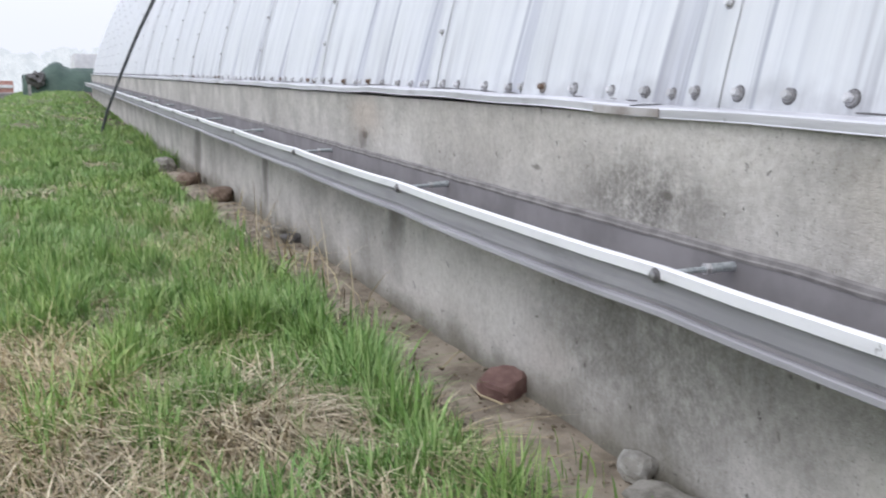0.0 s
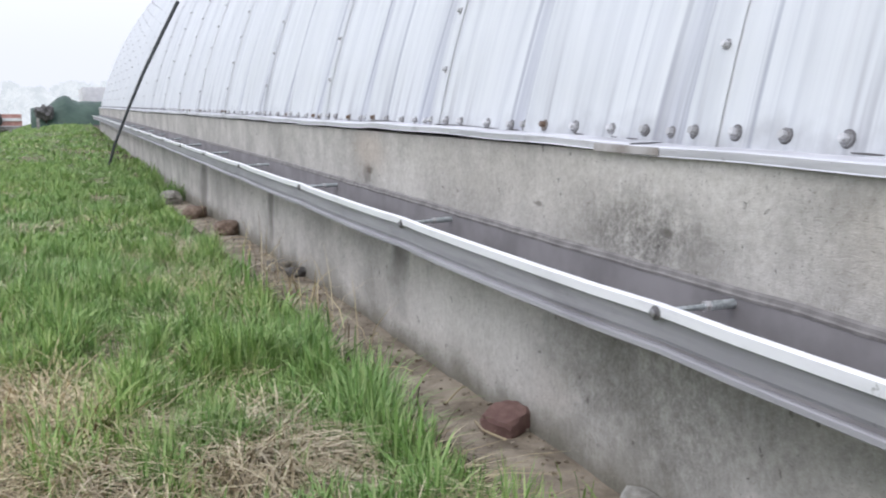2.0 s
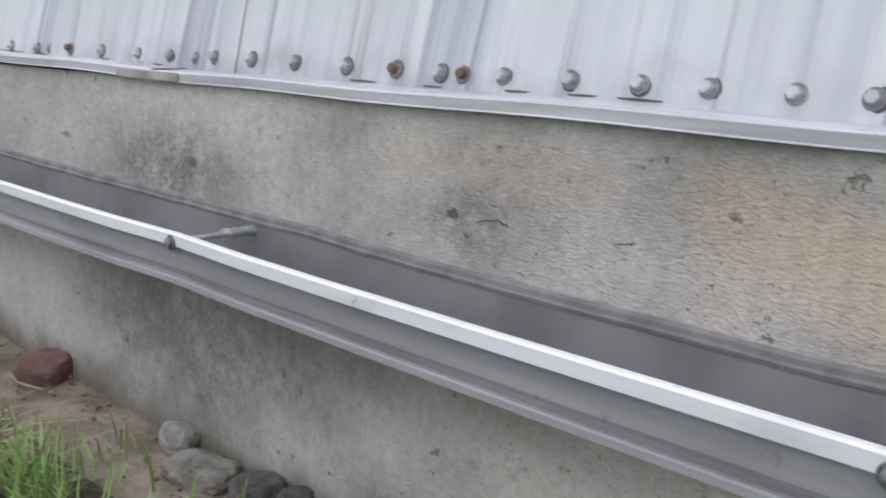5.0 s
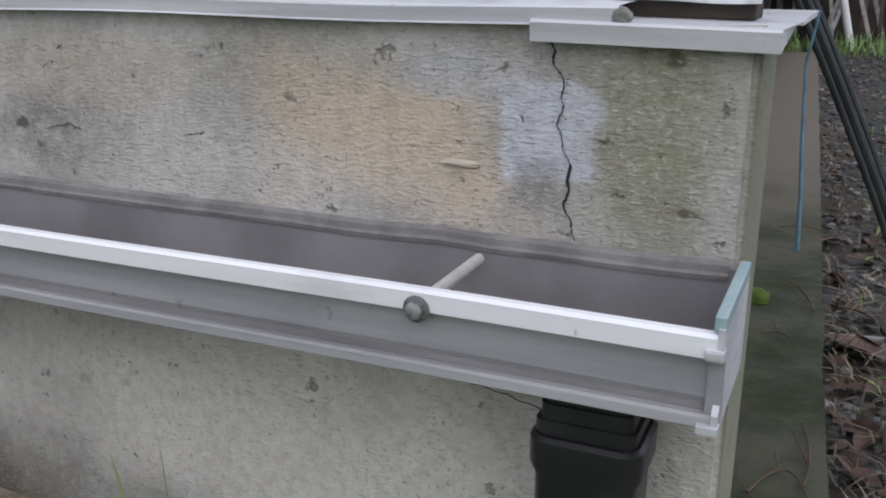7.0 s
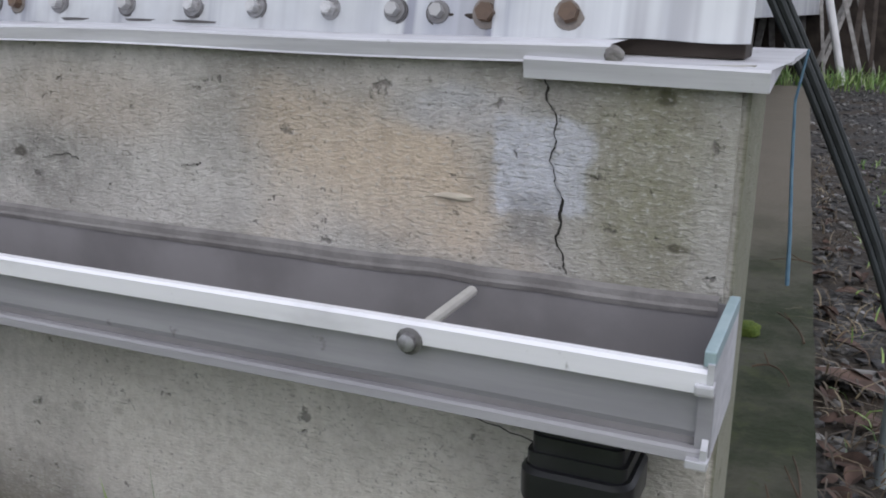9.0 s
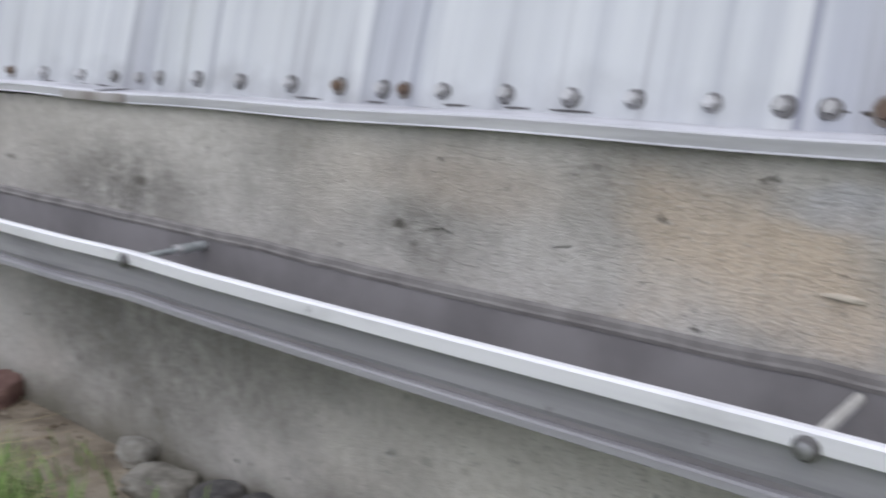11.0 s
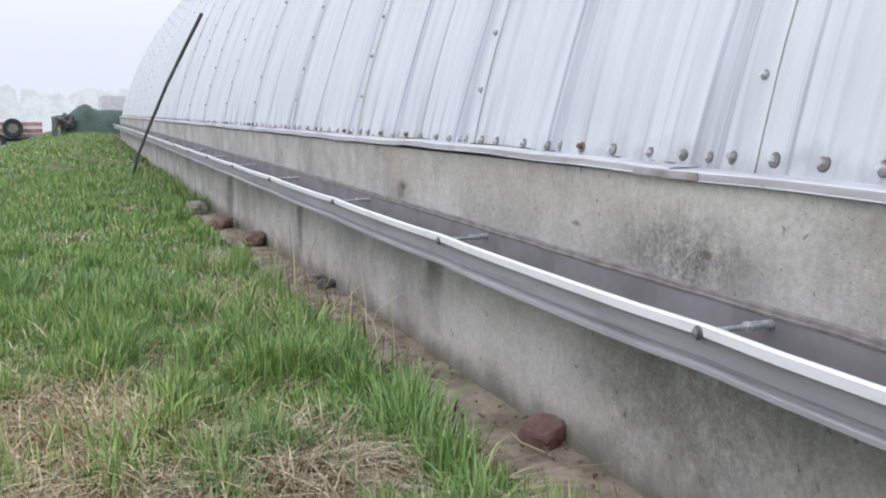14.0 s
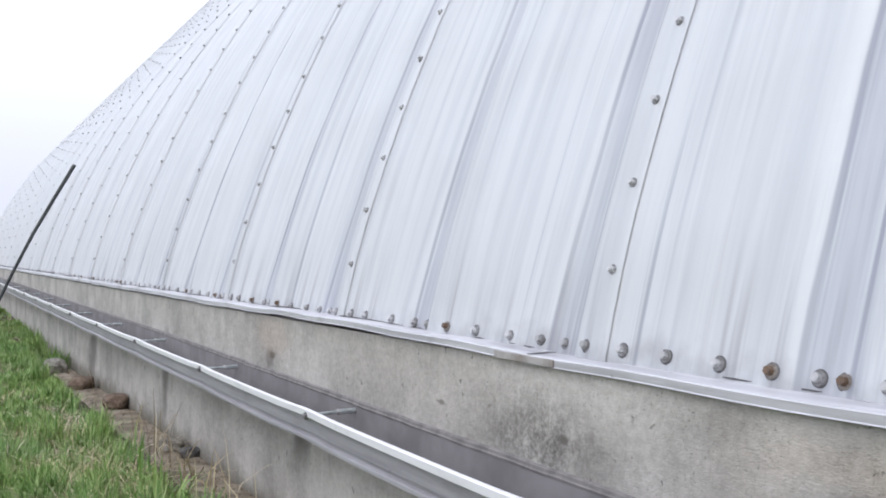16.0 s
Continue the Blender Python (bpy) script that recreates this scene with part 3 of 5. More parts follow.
part("crack", hairline(((0.545, 0.409), (0.53, 0.4115), (0.518, 0.414)), 0.0002), CRACK, wall)
part("crack", hairline(((0.71, 0.404), (0.68, 0.41), (0.66, 0.405)), 0.0002), CRACK, wall)
part("crack", hairline(((0.31, 0.228), (0.24, 0.219), (0.18, 0.207), (0.11, 0.192)), 0.0003), CRACK, wall)
ridge = part("mortar_ridge", smooth(mesh_of("mortar_ridge", stone(0.005, 0.036, 0.006, 61), LUMP), 0.9), None, wall, "sandy smear of mortar")
ridge.matrix_local = pose(-0.001, 0.275, 0.407)

# ---- footing ledge along the foot of the wall ----


def ledge_mesh():
    bm = bmesh.new()
    rows = []
    n = 120
    for i in range(n + 1):
        y = 0.75 + (6.9 - 0.75) * i / n
        w = 0.15 + 0.02 * noise.noise((y * 2.1, 0, 0)) + 0.012 * noise.noise((y * 9, 0, 4))
        w *= min(1, (y - 0.6) / 0.3)
        t = foot(y)
        rows.append([bm.verts.new(p) for p in ((-0.001, y, t + 0.008 * noise.noise((0, y * 7, 1))), (-w * 0.5, y, t + 0.008 * noise.noise((3, y * 7, 1))),
                                               (-w + 0.015, y, t - 0.004), (-w, y, t - 0.02), (-w - 0.01, y, t - 0.12), (-0.001, y, t - 0.12))])
    for a, b in zip(rows, rows[1:]):
        for j in range(6):
            bm.faces.new((a[j], a[(j + 1) % 6], b[(j + 1) % 6], b[j]))
    bm.faces.new(rows[0]), bm.faces.new(rows[-1])
    return bm


tagged(new("footing_ledge", smooth(mesh_of("footing_ledge", ledge_mesh(), LEDGE))), "earth-covered concrete footing ledge along the wall", "ledge", kind="structure")

# ---- steel arch shell, sheet by sheet ----
shed = thing("steel_arch_shed", "arched shed of bright galvanised steel sheets bolted on a concrete base", "shed")


def sheet_mesh(y0, y1, fine):
    ny = max(4, int((y1 - y0) / fine))
    ss, s = [], 0.0
    while s < (len(CURVE) - 1) * 0.02:
        ss.append(s)
        s += 0.06 if s < 0.6 else 0.2 if s < 3 else 0.5
    ss.append((len(CURVE) - 1) * 0.02)
    vs = []
    for s in ss:
        x, z, a = shell(s)
        k = min(1, 0.6 + s / 0.5)
        for i in range(ny + 1):
            y = y0 + (y1 - y0) * i / ny
            d = rib(y) * k + 0.002 * (1 - i / ny) + 0.004
            if y1 < 0.5:
                d = 0.006
            dz = 0.0025 * math.sin(y * 19) + 0.002 * math.sin(y * 43 + 1) - 0.003 + (0.003 if y1 < 0.5 else 0) if s == 0 else 0
            vs.append((x - d * math.cos(a), y, z + d * math.sin(a) + dz))
    w, side = ny + 1, len(ss)
    fs = [(j * w + i, j * w + i + 1, (j + 1) * w + i + 1, (j + 1) * w + i) for j in range(side - 1) for i in range(ny)]
    return vs, fs


def sheet(y0, y1, fine):
    vs, fs = sheet_mesh(y0, y1, fine)
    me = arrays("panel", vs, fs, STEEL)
    me.shade_smooth()
    ob = part("panel", me, STEEL, shed)
    k = ob.modifiers.new("thickness", "SOLIDIFY")
    k.thickness, k.offset, k.use_rim = 0.0015, -1, False
    return ob


LAPS = [0.066, 0.235, 1.178] + [2.178 + i for i in range(17)]
PANELS = [sheet(a, (LAPS[i + 1] + 0.03) if i + 1 < len(LAPS) else END, 0.0085 if a < 4.5 else 0.02) for i, a in enumerate(LAPS) if a < END - 0.1]


def mirror_half():
    """The far half of the arch, plain, out of sight behind the ridge."""
    bm = bmesh.new()
    rows = [[bm.verts.new((2 * RIDGE - x, y, z)) for y in (0.066, END)] for x, z, a in CURVE[::20] + CURVE[-1:]]
    for a, b in zip(rows, rows[1:]):
        bm.faces.new((a[0], a[1], b[1], b[0]))
    return bm


part("far_half", mirror_half(), STEEL, shed)


def end_sheet(y):
    bm = bmesh.new()
    pts = [(x + 0.02, z) for x, z, a in CURVE[::15]]
    pts += [(2 * RIDGE - x, z) for x, z in pts[::-1]]
    vs = [bm.verts.new((x, y, z)) for x, z in pts]
    bm.faces.new(vs)
    return bm


part("end_sheet", end_sheet(0.35), STEEL, shed)
part("end_sheet", end_sheet(END - 0.05), STEEL, shed)
# dark strip added to draw the shaded gap below the sheet
part("gap_strip", box(0.05, 0.07, 0.519, 0.1, 0.32, 0.548, 0.002), DARK_WOOD, shed, "dark strip for the shaded gap behind the sheet's foot")
part("end_post", box(0.1, 0.075, 0.5, 0.14, 0.1, 1.2), DARK_WOOD, shed, "dark end post behind the last sheet")


def bolt_mesh(mat, r=0.009):
    """A hex head on a zinc washer over a wide dark gasket that draws its shadow ring."""
    bm = bmesh.new()
    for rad, z0, z1, n in ((r * 1.55, -0.004, 0.0006, 16), (r * 1.28, 0.0006, 0.0026, 16), (r * 0.78, 0.0026, 0.0105, 6)):
        a = [bm.verts.new((rad * math.cos(2 * math.pi * i / n), rad * math.sin(2 * math.pi * i / n), z0)) for i in range(n)]
        b = [bm.verts.new((rad * 0.96 * math.cos(2 * math.pi * i / n), rad * 0.96 * math.sin(2 * math.pi * i / n), z1)) for i in range(n)]
        for i in range(n):
            bm.faces.new((a[i], a[(i + 1) % n], b[(i + 1) % n], b[i]))
        bm.faces.new(b)
    me = mesh_of("bolt", bm, ZINC if mat is not RUST else RUST_WASHER, mat, NAIL)
    for p in me.polygons:
        p.material_index = 1 if p.center.z > 0.0028 else 0 if p.center.z > 0.0008 else 2
    return me


BOLT, RUSTY, BIG_RUSTY, SMALL = bolt_mesh(BRIGHT, 0.0077), bolt_mesh(RUST, 0.0077), bolt_mesh(RUST, 0.0105), bolt_mesh(BRIGHT, 0.0066)


def bolt_pose(y, s):
    x, z, a = shell(s)
    d = rib(y) * min(1, 0.6 + s / 0.5) + 0.0055
    m = Matrix.Translation((x - d * math.cos(a), y, z + d * math.sin(a)))
    return m @ Matrix.Rotation(-math.pi / 2 + a, 4, "Y") @ Matrix.Rotation(random.uniform(0, 1), 4, "Z") @ Matrix.Rotation(random.uniform(-0.08, 0.08), 4, "X")


FOOT = [0.202, 0.271, 0.314, 0.353, 0.414, 0.49, 0.559, 0.635, 0.721, 0.779, 0.813, 0.878, 0.963, 1.057, 1.145]
BAY = [1.232, 1.304, 1.365, 1.455, 1.567, 1.67, 1.765, 1.838, 1.935, 2.065, 2.2 - 0.06]
far_bolts = []
for y in FOOT + [y + k for k in range(18) for y in BAY]:
    if y > END - 0.1:
        continue
    s = 0.025
    me = BIG_RUSTY if y < 0.28 else RUSTY if y in (0.878, 1.67, 2.67) or random.random() < 0.12 else BOLT
    if y < 8:
        ob = part("bolt", me, None, shed)
        ob.matrix_local = bolt_pose(y, s)
    else:
        far_bolts.append(bolt_pose(y, s))
for k in range(18):
    for i in range(44):
        s, y = 0.137 + i * 0.1425, 1.2 + k
        if s < 1.6 and k < 12:
            ob = part("bolt", SMALL, None, shed)
            ob.matrix_local = bolt_pose(y, s)
        else:
            far_bolts.append(bolt_pose(y, s))


def joined(me, poses):
    base = np.array([v.co for v in me.vertices])
    polys = [tuple(p.vertices) for p in me.polygons]
    vs, fs = [], []
    for m in poses:
        o = len(vs)
        a = np.array(m)
        vs += (base @ a[:3, :3].T + a[:3, 3]).tolist()
        fs += [tuple(i + o for i in p) for p in polys]
    return arrays("bolt_rows", vs, fs, ZINC)


tagged(part("bolt_rows", joined(BOLT, far_bolts), ZINC, shed), kind="stuff")

# ---- flashing along the wall's top edge ----
flashing = thing("flashing", "dented pale metal flashing strips along the top of the concrete wall", "flashing", kind="structure")


def flash(y0, y1, drop, out, steps):
    prof = [(0.07, 0.529), (-0.008 - out, 0.526), (-0.0095 - out, 0.524), (-0.0085 - out, 0.5135), (-0.0105 - out, 0.512), (-0.004 - out, 0.5115)]
    bm = extrude([(x, z - drop) for x, z in prof], y0, y1, steps, None,
                 lambda y: (0.0015 * math.sin(y * 7.3), 0.0016 * math.sin(y * 3.1 + 1) + 0.0012 * math.sin(y * 13) + min(0.012, 0.0045 * y)))
    return bm


for y0, y1, drop, out in ((0.155, 1.34, 0.0, 0.001), (1.325, 2.62, -0.002, 0.0), (2.6, 4.6, 0.0, 0.001), (4.58, 7.6, -0.001, 0.0), (7.58, 10.6, 0.0, 0.001), (10.58, 14.6, 0, 0), (14.58, END, 0, 0.001)):
    part("strip", flash(y0, y1, drop, out, max(10, int((y1 - y0) * 16))), FLASH, flashing)


def corner_flash():
    bm = bmesh.new()
    rows = []
    for y, dz in ((0.046, -0.002), (0.1, -0.001), (0.16, 0), (0.218, 0.001)):
        rows.append([bm.verts.new((x, y, z + dz)) for x, z in ((0.09, 0.521), (-0.012, 0.518), (-0.0135, 0.516), (-0.011, 0.5025))])
    for a, b in zip(rows, rows[1:]):
        for j in range(3):
            bm.faces.new((a[j], a[j + 1], b[j + 1], b[j]))
    # mitred tip round the corner
    q = [bm.verts.new(p) for p in ((-0.012, 0.046, 0.516), (0.09, 0.036, 0.519), (0.085, 0.044, 0.516))]
    bm.faces.new((rows[0][3], rows[0][2], q[0]))
    bm.faces.new((rows[0][1], rows[0][0], q[1], q[0]))
    bm.faces.new((q[0], q[1], q[2], rows[0][3]))
    return bm


part("corner_strip", corner_flash(), FLASH, flashing, "bent corner strip with scuffed edge")
part("sill_strip", box(0.1, 0.04, 0.514, 0.34, 0.2, 0.518), FLASH, flashing, "flat strip over the end wall")
part("sealant_lump", stone(0.01, 0.014, 0.013, 3), CAULK, flashing, "lump of grey sealant").matrix_local = pose(-0.008, 0.152, 0.522)
part("rust_patch", box(-0.0122, 1.25, 0.5165, -0.0105, 1.42, 0.5285, 0.0005), STAINED, flashing, "brown-stained lapped end")


def grime_gap_bead():
    """Ragged dark bead drawing grime and the shaded gap where the sheet's foot meets the strip."""
    bm = bmesh.new()
    rows = []
    for i in range(640):
        y = 0.3 + i * 0.012
        x = CURVE[0][0] - rib(y) * 0.6 - 0.002
        r = max(0.0004, 0.0012 + 0.003 * noise.noise((y * 4.0, 3, 1)) + 0.0022 * noise.noise((y * 19, 1, 6)))
        z = 0.531 + 0.0016 * math.sin(y * 3.1 + 1) + 0.0012 * math.sin(y * 13) + min(0.012, 0.0045 * y)
        rows.append([bm.verts.new((x + r * 1.4 * math.cos(a), y, z + r * math.sin(a))) for a in (0.2, 1.4, 2.5, 3.6, 5.2)])
    for a, b in zip(rows, rows[1:]):
        for j in range(5):
            bm.faces.new((a[j], a[(j + 1) % 5], b[(j + 1) % 5], b[j]))
    return bm


part("sealant_bead", grime_gap_bead(), NAIL, flashing, "ragged dark bead drawing grime and the shaded gap")

# ---- gutter ----
gutter = thing("gutter", "dull aluminium gutter with white lip on the concrete wall", "gutter")
HANGERS = [0.253, 1.083, 2.01, 2.91, 3.9] + [4.85 + 0.95 * i for i in range(15)]


def low(y):
    """The last metre of the gutter is shallower: its lower edge stands higher."""
    dx, dz = sag(y)
    return dx, dz + 0.0045 * min(max((1.6 - y) / 0.7, 0), 1)


def sag(y):
    near = min(abs(y - h) for h in HANGERS)
    fall = float(np.interp(y, (0, 1.08, 2.0, 2.9, 3.9, 15), (0.005, 0.005, 0.009, 0.013, 0.017, 0.05)))
    return (0.006 * max(0, 1 - near / 0.14) if y > 0.6 else 0, fall - 0.0015 * (1 - max(0, 1 - near / 0.3)))


def joint(y):
    """Height of the gutter's back edge on the wall."""
    return float(np.interp(y, (0.05, 0.3, 0.75, 0.98, 1.2, 1.8, 2.1, 3, 4, 15), (0.3585, 0.357, 0.3575, 0.3625, 0.363, 0.366, 0.3695, 0.376, 0.384, 0.41)))


G0, G1 = 0.055, END - 0.1
GS = 260
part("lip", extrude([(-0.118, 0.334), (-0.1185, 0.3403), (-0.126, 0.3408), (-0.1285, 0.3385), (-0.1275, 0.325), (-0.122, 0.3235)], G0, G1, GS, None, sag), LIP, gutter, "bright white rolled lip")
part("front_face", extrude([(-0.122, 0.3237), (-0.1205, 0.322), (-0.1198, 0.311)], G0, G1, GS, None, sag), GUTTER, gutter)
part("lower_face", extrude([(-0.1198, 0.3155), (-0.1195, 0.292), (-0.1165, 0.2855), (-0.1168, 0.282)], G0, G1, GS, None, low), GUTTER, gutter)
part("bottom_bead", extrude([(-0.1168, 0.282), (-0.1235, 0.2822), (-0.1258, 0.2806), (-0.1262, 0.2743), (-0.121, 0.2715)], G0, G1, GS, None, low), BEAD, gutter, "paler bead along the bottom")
part("trough", extrude([(-0.1185, 0.323), (-0.1172, 0.287), (-0.112, 0.281), (-0.012, 0.2795), (-0.006, 0.282), (-0.0045, 0.345)], G0 + 0.002, G1, GS, None, sag), GUTTER_IN, gutter, "grimy dark inside")
part("underside", extrude([(-0.121, 0.277), (-0.01, 0.2765), (-0.003, 0.28), (-0.002, 0.345)], G0, G1, 60, None, sag), GUTTER, gutter)


def sealant():
    bm = bmesh.new()
    rows = []
    n = 420
    for i in range(n + 1):
        y = 0.066 + (END - 0.3) * i / n
        t = joint(y) - 0.004 + 0.002 * noise.noise((y * 12, 0, 0)) + 0.0015 * noise.noise((y * 40, 0, 2))
        rows.append([bm.verts.new(p) for p in ((-0.0008, y, t), (-0.005, y, t - 0.003), (-0.0055, y, t - 0.008 + 0.001 * noise.noise((y * 30, 5, 2))), (-0.0075, y, t - 0.01), (-0.0065, y, t - 0.014))])
    for a, b in zip(rows, rows[1:]):
        for j in range(4):
            bm.faces.new((a[j], a[j + 1], b[j + 1], b[j]))
    return bm


part("back_flange", extrude([(-0.0052, 0.345), (-0.0058, 0.285)], 0.062, G1, 120, None, lambda y: (0, joint(y) - 0.357)), GUTTER_IN, gutter)
part("sealant_bead", sealant(), CAULK, gutter, "rough grey sealant along the wall joint")


def cap_mesh():
    bm = bmesh.new()
    prof = [(-0.002, 0.352), (-0.1285, 0.345), (-0.129, 0.332), (-0.122, 0.327), (-0.121, 0.295), (-0.129, 0.289), (-0.129, 0.278), (-0.122, 0.2735), (-0.002, 0.2735)]
    a = [bm.verts.new((x, 0.0555, z + 0.004)) for x, z in prof]
    b = [bm.verts.new((x, 0.0515, z + 0.004)) for x, z in prof]
    bm.faces.new(a), bm.faces.new(b[::-1])
    for i in range(len(a)):
        bm.faces.new((a[i], a[(i + 1) % len(a)], b[(i + 1) % len(a)], b[i]))
    return bm


cap = part("end_cap", cap_mesh(), FLASH, gutter, "pale metal end cap")
part("cap_edge", box(-0.1265, 0.0512, 0.3465, -0.003, 0.0585, 0.3565, 0.001), BLUISH, cap, "bluish turned edge")
part("cap_flange", box(-0.1305, 0.0505, 0.328, -0.1185, 0.0625, 0.336, 0.002), FLASH, cap)
part("cap_flange", box(-0.1225, 0.0505, 0.285, -0.1185, 0.0605, 0.328, 0.001), GUTTER, cap)
part("cap_flange", box(-0.131, 0.0505, 0.28, -0.121, 0.064, 0.286, 0.001), FLASH, cap)


def head_mesh():
    bm = bmesh.new()
    prof = [(0.0, 0.0), (0.0095, 0.0), (0.0098, 0.002), (0.0065, 0.0028), (0.0062, 0.007), (0.003, 0.0085)]
    rings = []
    for r, h in prof:
        rings.append([bm.verts.new((-h, max(r, 1e-4) * math.cos(2 * math.pi * j / 14), max(r, 1e-4) * math.sin(2 * math.pi * j / 14))) for j in range(14)])
    for p, q in zip(rings, rings[1:]):
        for j in range(14):
            bm.faces.new((p[j], p[(j + 1) % 14], q[(j + 1) % 14], q[j]))
    bm.faces.new(rings[-1])
    me = smooth(mesh_of("nail_head", bm, NAIL, ZINC))
    for p in me.polygons:
        p.material_index = 1 if p.center.x < -0.0066 else 0
    return me


HEAD = head_mesh()
ROD = mesh_of("rod", tube([(-0.12, 0, 0), (-0.045, 0, 0.002)], 0.0038, 8), COUPLING)
SLEEVE = smooth(mesh_of("sleeve", tube([(-0.05, 0, 0.002), (-0.005, 0, 0.003)], 0.0064, 12), COUPLING), 0.6)
NUT = mesh_of("nut", tube([(-0.056, 0, 0.002), (-0.049, 0, 0.002)], 0.0078, 6), BRIGHT)
PALE_SLEEVE = mesh_of("sleeve", tube([(-0.118, 0, 0.001), (-0.014, 0, 0.002)], 0.0046, 10), PALE)
for y in HANGERS:
    hanger = new("hanger")
    hanger.parent = gutter
    dx, dz = sag(y)
    hanger.matrix_local = pose(dx, y, 0.3285 + dz, 0, random.uniform(-1, 1), 0 if y < 0.5 else random.uniform(-3, 3))
    h = part("nail_head", HEAD, None, hanger, "dull screw head")
    h.matrix_local = pose(-0.1275, 0, -0.001)
    if y < 0.5:
        part("sleeve", PALE_SLEEVE, None, hanger, "pale tubular sleeve")
    else:
        part("rod", ROD, None, hanger)
        part("sleeve", SLEEVE, None, hanger, "zinc coupling sleeve")
        part("nut", NUT, None, hanger, "bright hexagonal nut")

# ---- downspout ----
spout = thing("downspout", "black plastic downspout under the gutter's end", "downspout")


def rounded(cx, cy, hx, hy, r, n=5):
    out = []
    for sx, sy, a0 in ((1, 1, 0), (-1, 1, 90), (-1, -1, 180), (1, -1, 270)):
        for i in range(n + 1):
            a = radians(a0 + 90 * i / n)
            out.append((cx + sx * (hx - r) + r * math.cos(a), cy + sy * (hy - r) + r * math.sin(a)))
    return out


def loft(levels):
    """Rounded boxes stacked: (z, cx, cy, hx, hy, r)."""
    bm = bmesh.new()
    rings = [[bm.verts.new((x, y, z)) for x, y in rounded(cx, cy, hx, hy, r)] for z, cx, cy, hx, hy, r in levels]
    for a, b in zip(rings, rings[1:]):
        for j in range(len(a)):
            bm.faces.new((a[j], a[(j + 1) % len(a)], b[(j + 1) % len(a)], b[j]))
    bm.faces.new(rings[0]), bm.faces.new(rings[-1])
    return smooth(mesh_of("collar", bm, BLACK), 0.5)


SX, SY = -0.062, 0.142
LEV = [(0.276, 0.028, 0.03), (0.2625, 0.028, 0.03), (0.262, 0.03, 0.033), (0.2505, 0.03, 0.033), (0.25, 0.032, 0.036), (0.2405, 0.032, 0.036), (0.24, 0.03, 0.034), (0.22, 0.03, 0.034)]
part("collar", loft([(z, SX, SY, hx, hy, 0.007) for z, hx, hy in LEV]), None, spout)
part("pipe", loft([(0.238, SX, SY, 0.034, 0.038, 0.014), (0.235, SX, SY, 0.037, 0.041, 0.016), (0.215, SX, SY, 0.037, 0.041, 0.016), (0.205, SX, SY, 0.033, 0.037, 0.014), (-0.06, SX, SY, 0.033, 0.037, 0.014)]), None, spout, "wide black lower pipe")


# ---- stones on the ledge ----
def ledge_top(y):
    return foot(y)


def rock(name, x, y, size, turn, mat, seed, blocky, label, sink=0.2, tilt=0):
    ob = new(name, smooth(mesh_of(name, stone(*size, seed, blocky), mat), 0.35))
    ob.matrix_world = pose(x, y, ledge_top(y) + size[2] * (0.5 - sink), tilt * 0.4, -tilt, turn)
    return tagged(ob, label, "stone", "stones along the wall")


rock("red_stone", -0.04, 1.655, (0.092, 0.085, 0.05), 28, RED_STONE, 4, 0.95, "flat reddish-brown stone lying on the footing ledge", 0.1, 14)
rock("pale_stone", -0.026, 1.24, (0.05, 0.058, 0.048), 20, PALE_STONE, 8, 0.5, "small pale speckled stone against the wall", 0.02)
rock("flat_stone", -0.052, 1.14, (0.08, 0.125, 0.042), 14, GREY_STONE, 9, 0.55, "flat grey-brown stone beside the pale one")
rock("dark_stone", -0.035, 1.035, (0.065, 0.075, 0.05), 10, DARK_STONE, 12, 0.7, "dark grey angular stone against the wall")
rock("dark_stone", -0.016, 0.975, (0.035, 0.05, 0.05), 40, DARK_STONE, 14, 0.5, "dark damp stone in the wall's corner")
for i, (x, y, w, mat, what) in enumerate(((-0.055, 4.68, 0.2, BROWN_STONE, "rounded reddish-brown stone"), (-0.06, 3.5, 0.13, GREY_STONE, "greyish stone among dry stalks"), (-0.03, 3.36, 0.1, DARK_STONE, "dark damp stone beside dry stalks"),
                                         (-0.09, 5.5, 0.2, BROWN_STONE, "earthy brown stone"), (-0.12, 6.45, 0.24, GREY_STONE, "pale broad stone"))):
    rock("field_stone", x, y, (w * 0.6, w * 0.8, w * 0.45), i * 47, mat, 30 + i, 0.3, what + " on the ledge")


